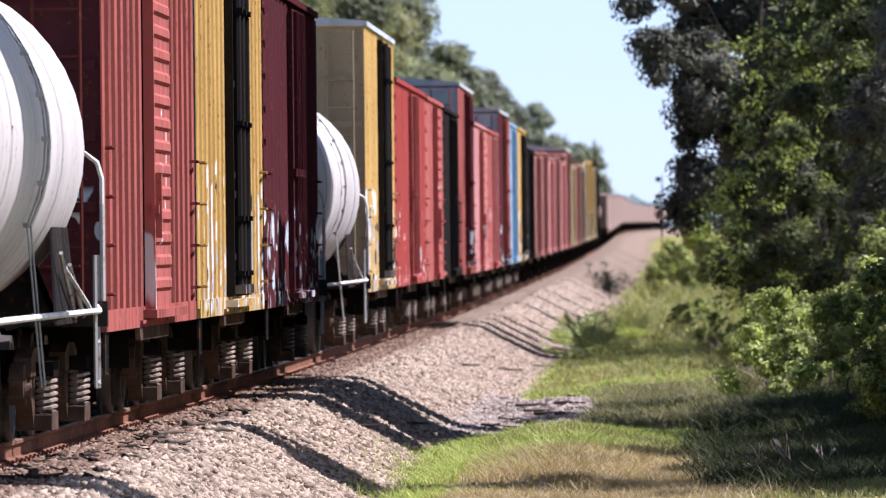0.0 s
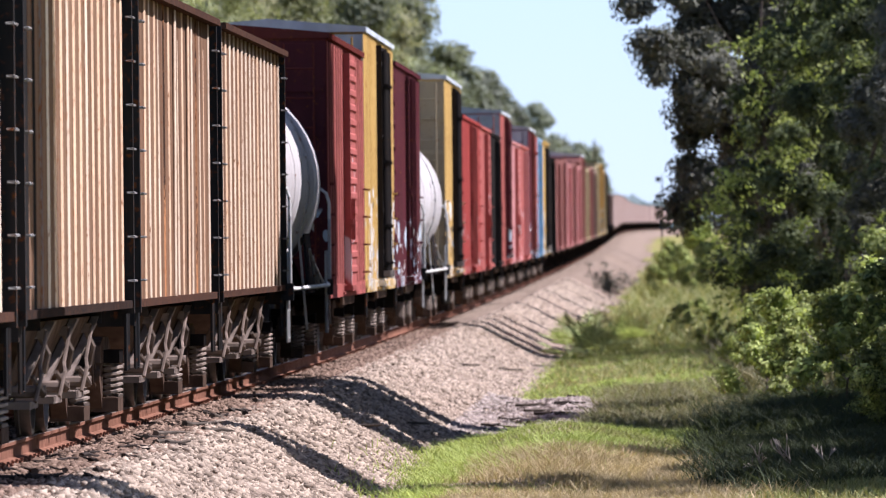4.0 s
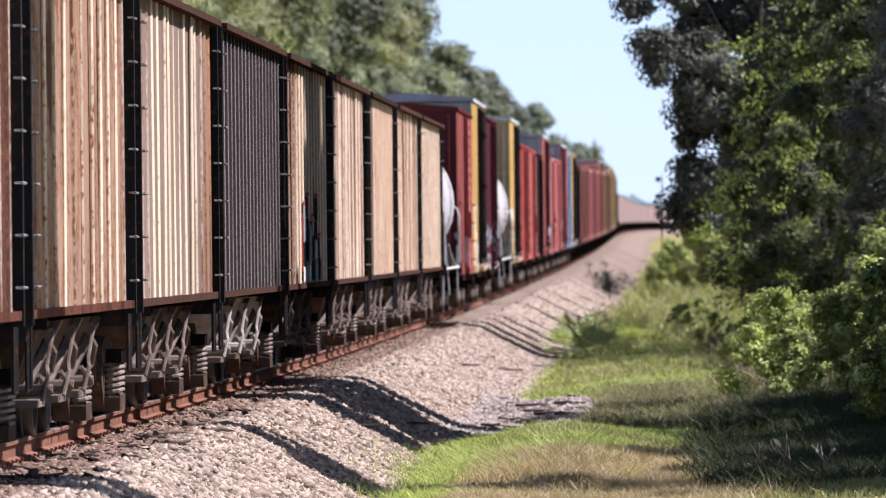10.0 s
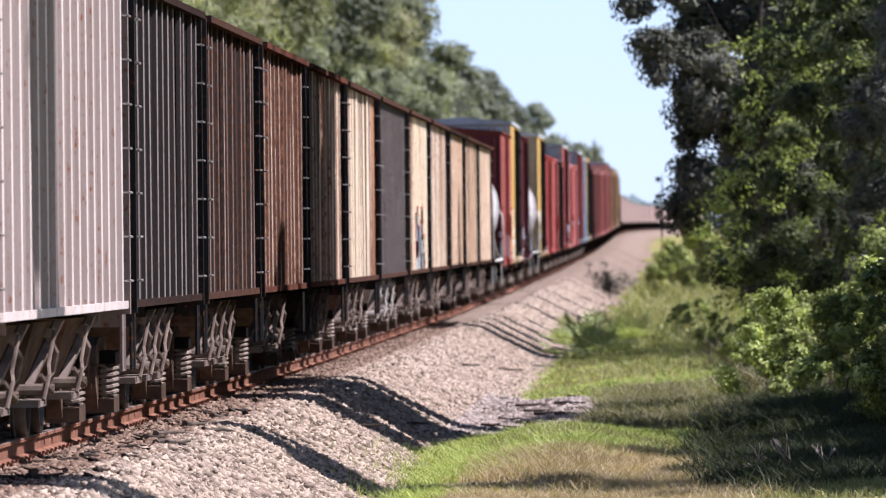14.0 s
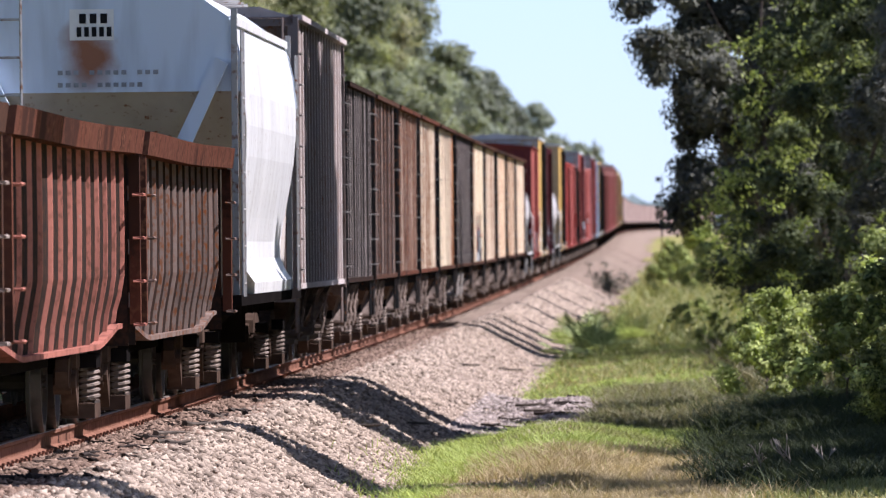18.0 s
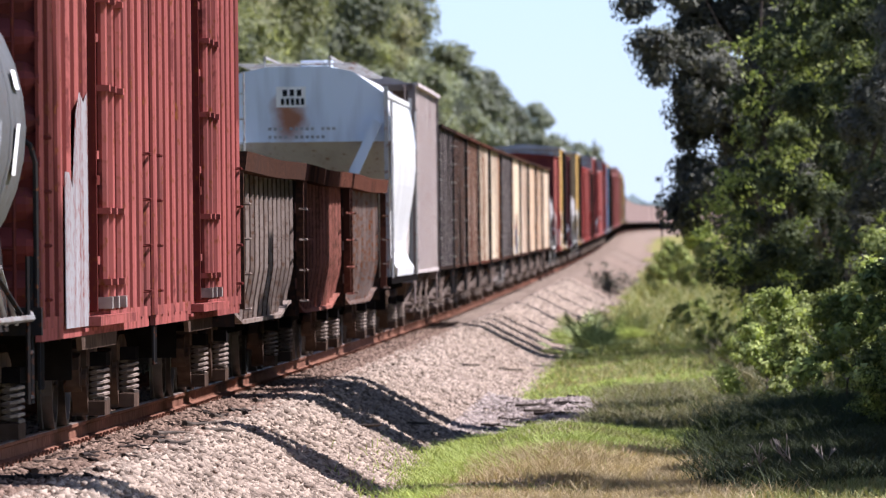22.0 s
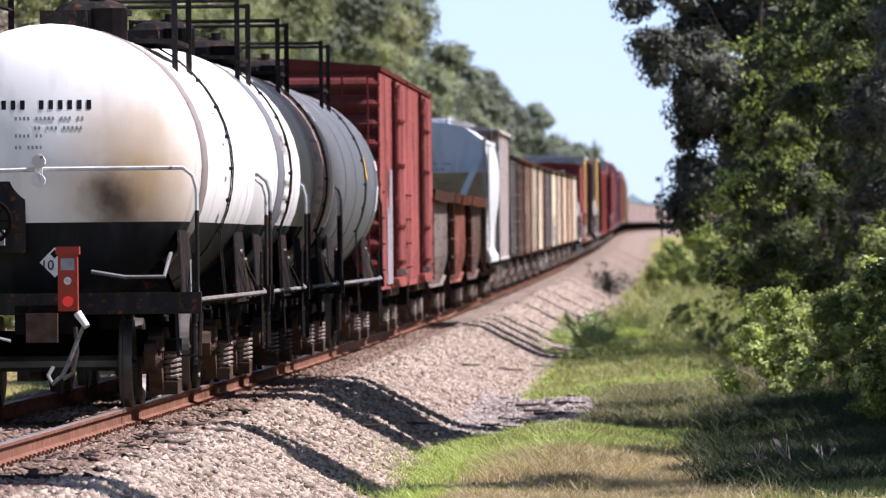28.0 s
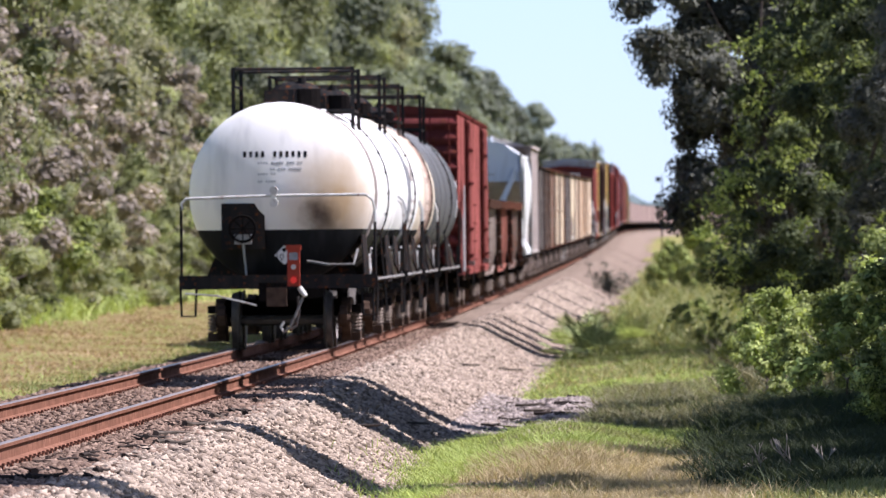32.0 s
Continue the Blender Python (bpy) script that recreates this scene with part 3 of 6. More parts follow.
        part("door_frame", Geo().box(h + .07, h + .11, -dw / 2, -dw / 2 + .1, 1.12, H - .22).box(h + .07, h + .11, dw / 2 - .1, dw / 2, 1.12, H - .22).box(h + .07, h + .11, -dw / 2, dw / 2, 2.2, 2.28), door, d)
    elif door_style == "double":
        for k in (-1, 1):
            d = part("door", Geo().box(h + .03, h + .09, *sorted((0.03 * k, k * dw / 2)), 1.1, H - .22), door, car)
            for y in (.35, .8, 1.25):
                part("door_post", Geo().box(h + .09, h + .14, k * y - .04, k * y + .04, 1.12, H - .25), door, d)
            part("door_track", Geo().box(h + .09, h + .13, *sorted((.05 * k, k * dw / 2)), 2.55, 2.65), door, d)
    if dw:
        part("door_rail", Geo().box(h + .02, h + .16, -dw * .62, dw * 1.1, 1.0, 1.08), sill, car)
    # ladders and grabs
    if not far:
        for k in (-1, 1):
            for z in (1.25, 1.68, 2.11, 2.54):
                grab(car, (h, k * (L / 2 - .5), z), (h, k * (L / 2 - .12), z), (.075, 0, 0), steel)
        ladder(car, h - .38, -L / 2 - .16, 1.1, H - .2, steel, axis="x", label="end ladder")
        grab(car, (h - .7, -L / 2 - .06, 1.5), (h - .2, -L / 2 - .06, 1.5), (0, -.09, 0), steel)
        part("stirrup", Geo().pipe([(h, -L / 2 + .1, 1.0), (h, -L / 2 + .12, .55), (h, -L / 2 + .5, .55), (h, -L / 2 + .52, 1.0)], .018, 5), BLACK, car)
    if end_marks:
        ink, gaps, zz, hh, xx = end_marks
        characters(car, gaps, xx, -L / 2 - .013, zz, hh, ink)
    underframe(car, L)
    coupler(car, L, far)
    trucks(car, spread or L - 3.6, far)
    return car


def hopper(L, body, rib, label, dark=BLACK, top=None, H=4.05, z0=1.16, ribs=14, roofed=True, far=False, chute=None, name="covered_hopper", bays=3, half=1.5, depth=.03, pattern="", marks=None, bulge=False, cage=.95, front=.95, wide=.075, dents=False, dark_gaps=True):
    """A ribbed hopper car: side sheets, sloped ends, three discharge chutes, end cages with ladders."""
    car = thing(name, label, "hopper car", "freight cars")
    h, top, chute = half, top or body, chute or STEEL_BROWN
    a, b = L / 2 - cage, L / 2 - front
    for k in (1, -1):
        x = sorted((k * (h - .05), k * h))
        if k < 0:
            part("side_sheet", Geo().box(*x, -a, b, z0, H), body, car)
        part("top_chord", Geo().box(*sorted((k * (h - .10), k * (h + .11))), -L / 2 + .2, L / 2 - .2, H - .02, H + .05), top, car)
        part("side_sill", Geo().box(*sorted((k * (h - .10), k * (h + .045))), -L / 2, L / 2, z0 - .05, z0 + .02), top, car)
    rg = Geo().prism([(h, -.12, z0 + .02), (h + depth, -.03, z0 + .02), (h + depth, .03, z0 + .02), (h, .12, z0 + .02)],
                     [(h, -.12, H - .02), (h + depth, -.03, H - .02), (h + depth, .03, H - .02), (h, .12, H - .02)]).mesh("side_rib")
    if bulge:
        rg = rib_mesh(pressed_rib(wide, depth, z0 + .02, H - .02, h), "side_rib", rib, body, (2, 3, 7, 8) if dark_gaps else (2, 8))
    ys = np.linspace(-a + .05, b - .05, ribs)
    pg, pick = Geo().box(h - .05, h, -(ys[1] - ys[0]) / 2, (ys[1] - ys[0]) / 2, z0, H).mesh("side_panel"), dict(marks or {})
    if pick:
        pg.materials.append(body)
    bent = random.Random(int(L * 97))
    for i, y in enumerate(ys):
        alt = pick.get(pattern[i % len(pattern)]) if pattern else None
        for nm, me, m, yy in (("side_rib", rg, rib, y), ("side_panel", pg, body, y + (ys[1] - ys[0]) / 2)):
            if nm == "side_panel" and i == ribs - 1:
                continue
            o = part(nm, me, m, car, at=(0, yy, 0))
            if nm == "side_rib" and dents:
                o.location.x, o.rotation_euler = bent.uniform(-.012, .004), (bent.uniform(-.03, .03), bent.uniform(-.004, .004), 0)
            if alt and nm == "side_rib":
                o.material_slots[0].link = "OBJECT"
                o.material_slots[0].material = alt
    # corner posts, end slope sheets, cages
    for k in (-1, 1):
        for kx in (1, -1):
            part("corner_post", Geo().box(*sorted((kx * (h - .08), kx * (h + .06))), *sorted((k * (L / 2 - .14), k * L / 2)), z0 - .1, H + .02), dark, car)
        e = b if k > 0 else -a
        part("end_sheet", Geo().prism([(-h + .05, e, H), (h - .05, e, H), (h - .05, e - k * 2.3, 1.0), (-h + .05, e - k * 2.3, 1.0)],
                                      [(-h + .05, e - k * .05, H), (h - .05, e - k * .05, H), (h - .05, e - k * 2.36, 1.0), (-h + .05, e - k * 2.36, 1.0)]), dark, car)
        part("end_beam", Geo().box(-h, h, *sorted((k * (L / 2 - .12), k * L / 2)), z0 - .22, z0 + .02), dark, car)
        part("end_beam", Geo().box(-h, h, *sorted((k * (L / 2 - .10), k * L / 2)), H - .1, H + .02), dark, car)
        if not far:
            for dx in (-.55, .55):
                part("end_strut", Geo().rod((dx, k * (L / 2 - .08), z0), (dx, k * (L / 2 - .08), H), .05, 5), dark, car)
            for z in np.arange(z0 + .2, H - .15, .40):
                grab(car, (h + .03, k * (L / 2 - .55), z), (h + .03, k * (L / 2 - .12), z), (.055, 0, 0), RAIL_GREY, .012)
            part("stirrup", Geo().pipe([(h, k * (L / 2 - .5), z0 - .1), (h, k * (L / 2 - .5), .55), (h, k * (L / 2 - .15), .55), (h, k * (L / 2 - .15), z0 - .1)], .02, 5), dark, car)
    ladder(car, h - .35, -L / 2 - .04, z0, H, dark, axis="x")
    if roofed:
        ring = lambda y: [Vector(p) for p in ((-h, y, H + .02), (h, y, H + .02), (h * .7, y, H + .16), (-h * .7, y, H + .16))]
        part("roof", Geo().prism(ring(-a), ring(b)), top, car)
        g = Geo()
        for x in (-.3, .3):
            g.box(x - .22, x + .22, -a, b, H + .17, H + .20)
        part("running_board", g, STEEL_DARK, car)
    # chutes
    gear = GEAR if chute is CHUTE_GREY else GEAR_BROWN
    if not far:
        for y in np.linspace(-L / 2 + 4.3, L / 2 - 4.3, bays):
            c = part("chute", Geo().prism([(-1.35, y - 1.35, z0 - .1), (1.35, y - 1.35, z0 - .1), (1.35, y + 1.35, z0 - .1), (-1.35, y + 1.35, z0 - .1)],
                                          [(-1.1, y - .35, .42), (1.1, y - .35, .42), (1.1, y + .35, .42), (-1.1, y + .35, .42)]), chute, car, "sloping discharge chute")
            part("chute_rib", Geo().prism([(1.36, y + 1.28, z0 - .1), (1.43, y + 1.28, z0 - .1), (1.43, y + 1.02, z0 - .1), (1.36, y + 1.02, z0 - .1)],
                                          [(1.12, y + .36, .45), (1.19, y + .36, .45), (1.19, y + .16, .45), (1.12, y + .16, .45)]), DUSTY, c, "dusty brown chute flange")
            part("gate_gear", Geo().rod((1.0, y - .3, .50), (1.38, y - .3, .50), .05, 8).pipe([(1.36, y - .42, .42), (1.40, y - .28, .62), (1.38, y - .1, .70), (1.42, y + .12, .98)], .018, 6), gear, c, "worn gate lever")
            part("gate_crank", Geo().pipe([(1.30, y + .1, .62), (1.38, y + .22, .50), (1.36, y + .42, .46), (1.30, y + .5, .56)], .024, 6).rod((1.05, y + .3, .5), (1.4, y + .3, .5), .045, 7), gear, c, "worn gate crank")
            part("gate_hook", Geo().pipe([(1.33, y + .55, .95), (1.40, y + .62, .80), (1.36, y + .70, .64), (1.30, y + .62, .56), (1.34, y + .50, .52)], .026, 6).box(1.26, 1.38, y + .52, y + .70, .92, 1.0), gear, c, "worn curved hook")
            part("gate_slide", Geo().box(1.0, 1.32, y - .5, y + .5, .36, .42), DUSTY, c)
    g = Geo().box(-.28, .28, -L / 2, L / 2, .80, 1.04)
    part("underframe", g, STEEL_DARK, car)
    coupler(car, L, far)
    trucks(car, L - 4.2, far)
    return car


def gondola(L, sheet, rib, chord, label, ribs=14):
    """An open gondola whose posts bow outwards and tuck in towards the floor."""
    car = thing("gondola", label, "gondola car", "freight cars")
    H = 2.72
    upper = [(1.49, 1.22), (1.52, 1.40), (1.525, 1.8), (1.52, 2.55)]
    a = L / 2 - .12
    belly = lambda y: .95 - .16 * min(1, max(0, (a - .6 - abs(y)) / 2.6))

    def profile(y, out):
        b = belly(y)
        return [(1.43 + out, b), (1.45 + out, (b + 1.22) / 2)] + [(x + out, z) for x, z in upper]
    stations = np.linspace(-a, a, 25)
    for k in (1, -1):
        part("side_sheet", Geo().skin([[(k * x, y, z) for x, z in profile(y, -.15) + profile(y, -.20)[::-1]] for y in stations]), sheet, car)
        sag = lambda y: -.025 * math.cos(math.pi * y / L) ** 2
        ring = lambda y: [(k * 1.40, y, H - .19 + sag(y)), (k * 1.56, y, H - .19 + sag(y)), (k * 1.59, y, H + .03 + sag(y)), (k * 1.40, y, H + .03 + sag(y))]
        part("top_chord", Geo().skin([ring(y) for y in np.linspace(-L / 2, L / 2, 18)]), chord, car, "battered rusty top rail")
        lip = lambda y: [(k * 1.05, y, belly(y) - .035), (k * 1.37, y, belly(y) - .035), (k * 1.37, y, belly(y) + .01), (k * 1.05, y, belly(y) + .01)]
        part("bottom_flange", Geo().skin([lip(y) for y in stations]), rib, car, "dusty bottom flange")
    r = random.Random(int(L * 100))
    posts = {}
    for y in np.linspace(-a + .3, a - .3, ribs):
        key = round(belly(y), 2)
        if key not in posts:
            posts[key] = Geo().skin([[(xi, -.07, z), (xo, -.04, z), (xo, .04, z), (xi, .07, z)] for (xi, z), (xo, _) in zip(profile(y, -.152), profile(y, -.115))]).mesh("side_post")
        o = part("side_post", posts[key], rib, car, at=(0, y, 0))
        o.rotation_euler = (r.uniform(-.012, .012), 0, r.uniform(-.03, .03))
    for k in (-1, 1):
        part("end_sheet", Geo().box(-1.42, 1.42, *sorted((k * (L / 2 - .14), k * (L / 2 - .08))), .75, H - .05), sheet, car)
        for z in (1.1, 1.6, 2.1):
            part("end_rib", Geo().box(-1.42, 1.42, *sorted((k * (L / 2 - .08), k * (L / 2))), z, z + .14), rib, car)
        part("end_chord", Geo().box(-1.5, 1.5, *sorted((k * (L / 2 - .2), k * (L / 2 + .01))), H - .2, H + .003), chord, car)
        part("corner_post", Geo().box(1.44, 1.54, *sorted((k * (L / 2 - .16), k * (L / 2))), .95, H - .2), chord, car)
        for z in (.95, 1.35, 1.75, 2.15):
            grab(car, (1.50, k * (L / 2 - .6), z), (1.50, k * (L / 2 - .2), z), (.09, 0, 0), rib)
    part("floor", Geo().box(-1.0, 1.0, -a, a, .98, 1.06), STEEL_DARK, car)
    # the wider box is an added dark slab, filling the shade under the floor
    part("underframe", Geo().box(-.3, .3, -L / 2, L / 2, .6, .8).box(-.9, .9, -a + 3.4, a - 3.4, .60, .78), STEEL_DARK, car, "dark underframe with a plain slab added for the shade below")
    coupler(car, L)
    trucks(car, L - 3.8)
    return car


def flow_hopper(L, skin, end_paint, rod, label, marks):
    """A covered hopper with a smooth bowed body, flat end bulkhead, roof walkway and open end platforms."""
    car = thing("covered_hopper", label, "hopper car", "freight cars")
    half = [(1.60, 1.12), (1.61, 1.25), (1.53, 1.37), (1.46, 1.52), (1.455, 1.72), (1.49, 2.0), (1.545, 2.35), (1.59, 2.7), (1.61, 3.05), (1.60, 3.42), (1.56, 3.8), (1.49, 4.12), (1.42, 4.26), (.95, 4.60), (.5, 4.70)]
    ring = half + [(-x, z) for x, z in half[::-1]]
    a = L / 2 - 1.1
    lean = lambda z: max(0, 3.4 - z) * .95
    rings = [[(x, -a + lean(z), z) for x, z in ring]] + [[(x, y, z) for x, z in ring] for y in np.linspace(-a + 2.6, a - 2.6, 12)] + [[(x, a - lean(z), z) for x, z in ring]]
    g = Geo().skin(rings, caps=True)
    part("body", g, skin, car, smooth=False)
    part("roof_edge", Geo().box(1.36, 1.50, -a, a, 4.18, 4.27), skin, car)
    for k in (-1, 1):
        e = k * a
        up = [(x, z) for x, z in ring if z > 3.4]
        part("end_bulkhead", Geo().prism([(x * 1.01, e, z) for x, z in up], [(x * 1.01, e + k * .06, z) for x, z in up]), end_paint, car, "flat end sheet tinted blue-grey for sky-lit shade")
        part("slope_sheet", Geo().prism([(-1.53, e, 3.44), (1.53, e, 3.44), (1.5, e - k * 2.18, 1.15), (-1.5, e - k * 2.18, 1.15)],
                                        [(-1.53, e + k * .05, 3.44), (1.53, e + k * .05, 3.44), (1.5, e - k * 2.12, 1.10), (-1.5, e - k * 2.12, 1.10)]), DUST_GREY, car, "dusty tan sloping end sheet")
        for x in (-1.5, 1.5):
            part("corner_post", Geo().box(x - .035, x + .035, *sorted((e + k * .07, e + k * .16)), 1.0, 4.35), rod, car)
        for x in (-.75, .75):
            part("end_brace", Geo().prism([(x * 1.9, e + k * .10, 3.72), (x * 1.9, e + k * .22, 3.72), (x * 1.72, e + k * .22, 3.80), (x * 1.72, e + k * .10, 3.80)], [(x * 1.12, e + k * .10, 2.45), (x * 1.12, e + k * .22, 2.45), (x * .88, e + k * .22, 2.50), (x * .88, e + k * .10, 2.50)]), end_paint, car, "pale diagonal end brace")
        part("end_platform", Geo().box(-1.5, 1.5, *sorted((e, k * L / 2)), 1.0, 1.12), STEEL_DARK, car)
        ladder(car, -1.2, e + k * .24, 1.1, 4.6, rod, axis="x", label="pale end ladder", width=.6)
        ladder(car, 1.60, e + k * .3, 1.1, 4.1, rod)
    rail = Geo()
    for x in (-.55, .55):
        rail.pipe([(x, -a, 4.66), (x, -a - .05, 4.86), (x, a, 4.86), (x, a, 4.66)], .025, 5)
    for y in np.linspace(-a, a, 14):
        rail.rod((-1.0, y, 4.74), (1.0, y, 4.74), .02, 5)
    part("roof_walkway", rail, rod, car, "pale steel roof walkway")
    for y in np.linspace(-a + 1, a - 1, 8):
        part("hatch", Geo().rod((.3, y, 4.64), (.3, y, 4.82), .28, 10), end_paint, car)
    part("side_sill", Geo().box(1.50, 1.60, -L / 2, L / 2, 1.0, 1.12).box(-1.6, -1.5, -L / 2, L / 2, 1.0, 1.12), STEEL_DARK, car)
    for y in np.linspace(-L / 2 + 4.6, L / 2 - 4.6, 3):
        part("chute", Geo().prism([(-1.3, y - 1.6, 1.1), (1.3, y - 1.6, 1.1), (1.3, y + 1.6, 1.1), (-1.3, y + 1.6, 1.1)], [(-.6, y - .4, .4), (.6, y - .4, .4), (.6, y + .4, .4), (-.6, y + .4, .4)]), STEEL_DARK, car)
    if marks:
        e = -a - .062
        part("number_panel", Geo().box(-.36, .14, e - .006, e, 4.01, 4.36), marks[0], car, "white stencil panel on the end sheet")
        characters(car, "xxx", -.25, e - .007, 4.20, .11, marks[1], step=.12)
        characters(car, "xxxxx", -.28, e - .007, 4.05, .11, marks[1], step=.085)
        characters(car, "xxx xxxxx xxx", -.50, e, 3.62, .05, marks[2], step=.09)
        characters(car, "xxxx xxxxxx", -.50, e, 3.48, .05, marks[2], step=.09)
    underframe(car, L)
    coupler(car, L)
    trucks(car, L - 3.9)
    return car


def tank_car(L, shell, label, R=1.48, zc=2.52, bands=(), rods=BLACK, far=False, dome=True, roll=False, loops=None, sill=BLACK, spread=None):
    """A tank car: riveted shell with dished heads, saddles, sill, side ladder, handrails, dome platform."""
    car = thing("tank_car", label, "tank car", "freight cars")
    N, a, cap = 40 if not far else 20, L / 2 - (1.15 if R < 1.5 else .95), .72
    prof = [(-a - cap * math.sin(t), R * math.cos(t)) for t in np.linspace(math.pi / 2 - .04, 0, 9)] + [(y, R) for y in np.linspace(-a, a, 6)[1:-1]] + [(a + cap * math.sin(t), R * math.cos(t)) for t in np.linspace(0, math.pi / 2 - .04, 9)]
    circle = lambda y, r: [(r * math.cos(2 * math.pi * i / N), y, zc + r * math.sin(2 * math.pi * i / N)) for i in range(N)]
    part("shell", Geo().skin([circle(y, r) for y, r in prof]), shell, car, smooth=True)
    for y, w, bm in bands:
        part("jacket_band", Geo().skin([circle(y - w, R + .002), circle(y - w + .01, R + .018), circle(y + w - .01, R + .018), circle(y + w, R + .002)], caps=False), bm or shell, car, smooth=True)
    # sill, end platforms and bolsters
    part("centre_sill", Geo().box(-.32, .32, -L / 2, L / 2, .78, 1.08), STEEL_DARK, car)
    for k in (-1, 1):
        part("end_sill", Geo().box(-1.6, 1.6, *sorted((k * (L / 2 - .16), k * L / 2)), .98, 1.20), sill, car, "black end sill")
        part("end_platform", Geo().box(-1.5, 1.5, *sorted((k * (L / 2 - .75), k * (L / 2 - .16))), 1.08, 1.14), STEEL_DARK, car)
        part("saddle", Geo().prism([(-1.3, k * (a - 1.2), 1.0), (1.3, k * (a - 1.2), 1.0), (1.05, k * (a - 1.2), zc - R * .62), (-1.05, k * (a - 1.2), zc - R * .62)],
                                   [(-1.3, k * (a - .4), 1.0), (1.3, k * (a - .4), 1.0), (1.05, k * (a - .4), zc - R * .62), (-1.05, k * (a - .4), zc - R * .62)]), sill, car)
    if not far:
        lm = loops or rods
        for k in (-1, 1):
            yy = k * (L / 2 - .10)
            part("end_handrail", Geo().pipe([(-1.56, yy, zc - .28), (-1.55, yy, zc - .16), (-1.48, yy, zc - .08), (0, yy, zc - .04), (1.42, yy, zc - .04), (1.52, yy, zc - .12), (1.56, yy, zc - .26), (1.56, yy, zc - .5)], .023, 6), lm, car, "bent end handrail")
            for x, z1 in ((-1.56, zc - .2), (1.56, zc - .48)):
                part("handrail_post", Geo().rod((x, yy, 1.1), (x, yy, z1), .024, 6), rods, car)
            part("corner_ladder", Geo().rod((1.52, k * (L / 2 - .5), .45), (1.52, k * (L / 2 - .5), 1.6), .02, 5).rod((1.52, k * (L / 2 - .1), .45), (1.52, k * (L / 2 - .1), 1.6), .02, 5)
                 .rod((1.52, k * (L / 2 - .5), .5), (1.52, k * (L / 2 - .1), .5), .02, 5).rod((1.52, k * (L / 2 - .5), .85), (1.52, k * (L / 2 - .1), .85), .02, 5), rods, car)
            part("side_skirt", Geo().prism([(1.36, k * (a - 2.3), 1.02), (1.36, k * (a + .35), 1.02), (1.30, k * (a + .1), zc - R * .46), (1.30, k * (a - 1.9), zc - R * .46)],
                                           [(1.38, k * (a - 2.3), 1.02), (1.38, k * (a + .35), 1.02), (1.32, k * (a + .1), zc - R * .46), (1.32, k * (a - 1.9), zc - R * .46)]), BLACK, car, "black plate under the end of the tank")
            for q in (0, 1):
                part("skirt_brace", Geo().rod((1.40, k * (a - 2.0 + q * 1.1), 1.62 - q * .1), (1.46, k * (a - 1.1 + q * 1.1), 1.08), .02, 5), GREY_ROD, car)
            part("brace", Geo().rod((1.4, k * (a - 1.6), 1.5), (1.5, k * (L / 2 - 1.0), 1.15), .022, 5), rods, car)
        part("side_rail", Geo().pipe([(1.50, -L / 2 + .05, 1.16), (1.56, -L / 2 + .6, 1.12), (1.56, L / 2 - .6, 1.12), (1.50, L / 2 - .05, 1.16)], .026, 6), lm if rods is GREY_ROD else RAIL_GREY, car, "dull grey pipe along the side")
        for y in np.linspace(-L / 2 + 1.2, L / 2 - 1.2, 5):
            part("rail_bracket", Geo().rod((1.56, y, 1.12), (1.2, y, 1.02), .022, 5), BLACK, car)
        # curved side ladder over the shell
        arc = lambda y, t: ((R + .07) * math.cos(t), y, zc + (R + .07) * math.sin(t))
        g = Geo()
        for y in (-.2, .2):
            g.pipe([arc(y, t) for t in np.linspace(1.25, -.45, 12)] + [(1.5, y, .55)], .009, 5)
        for t in np.linspace(1.15, -.45, 8):
            g.rod(arc(-.2, t), arc(.2, t), .012, 5)
            g.box(arc(0, t)[0] - .03, arc(0, t)[0] + .02, -.25, -.19, arc(0, t)[2] - .02, arc(0, t)[2] + .02)
        part("side_ladder", g, rods, car, "curved ladder up the side of the tank")
    if dome:
        top = zc + R
        part("manway", Geo().rod((0, 0, top - .15), (0, 0, top + .26), .40, 20).rod((0, 0, top + .24), (0, 0, top + .30), .45, 20).rod((0, 0, top + .30), (0, 0, top + .38), .42, 20, .34).rod((0, 0, top + .38), (0, 0, top + .44), .34, 20, .14).rod((.1, -.2, top + .40), (.1, -.2, top + .50), .07, 8), BLACK, car)
        part("valve_housing", Geo().rod((.25, -1.0, top - .15), (.25, -1.0, top + .30), .2, 12), STEEL_DARK, car)
        part("valve_housing", Geo().box(-.5, .0, -1.15, -.75, top - .1, top + .28), BLACK, car)
        pf = part("dome_platform", Geo().box(-1.0, -.55, -1.5, 1.5, top - .1, top - .05).box(.55, 1.0, -1.5, 1.5, top - .1, top - .05), BLACK, car, "black steel dome platform")
        for x in (-1.0, 1.0):
            for y in (-1.5, 1.5):
                part("platform_post", Geo().box(x - .032, x + .032, y - .028, y + .028, top - .55, top + .66), BLACK, pf)
        part("platform_rail", Geo().pipe([(-1.0, -1.5, top + .63), (1.0, -1.5, top + .63)], .026, 6).pipe([(-1.0, 1.5, top + .63), (1.0, 1.5, top + .63)], .026, 6)
             .pipe([(-1.0, -1.5, top + .35), (-1.0, 1.5, top + .35)], .025, 6), BLACK, pf)
    coupler(car, L, far)
    trucks(car, spread or L - 3.4, far, roll=roll)
    return car

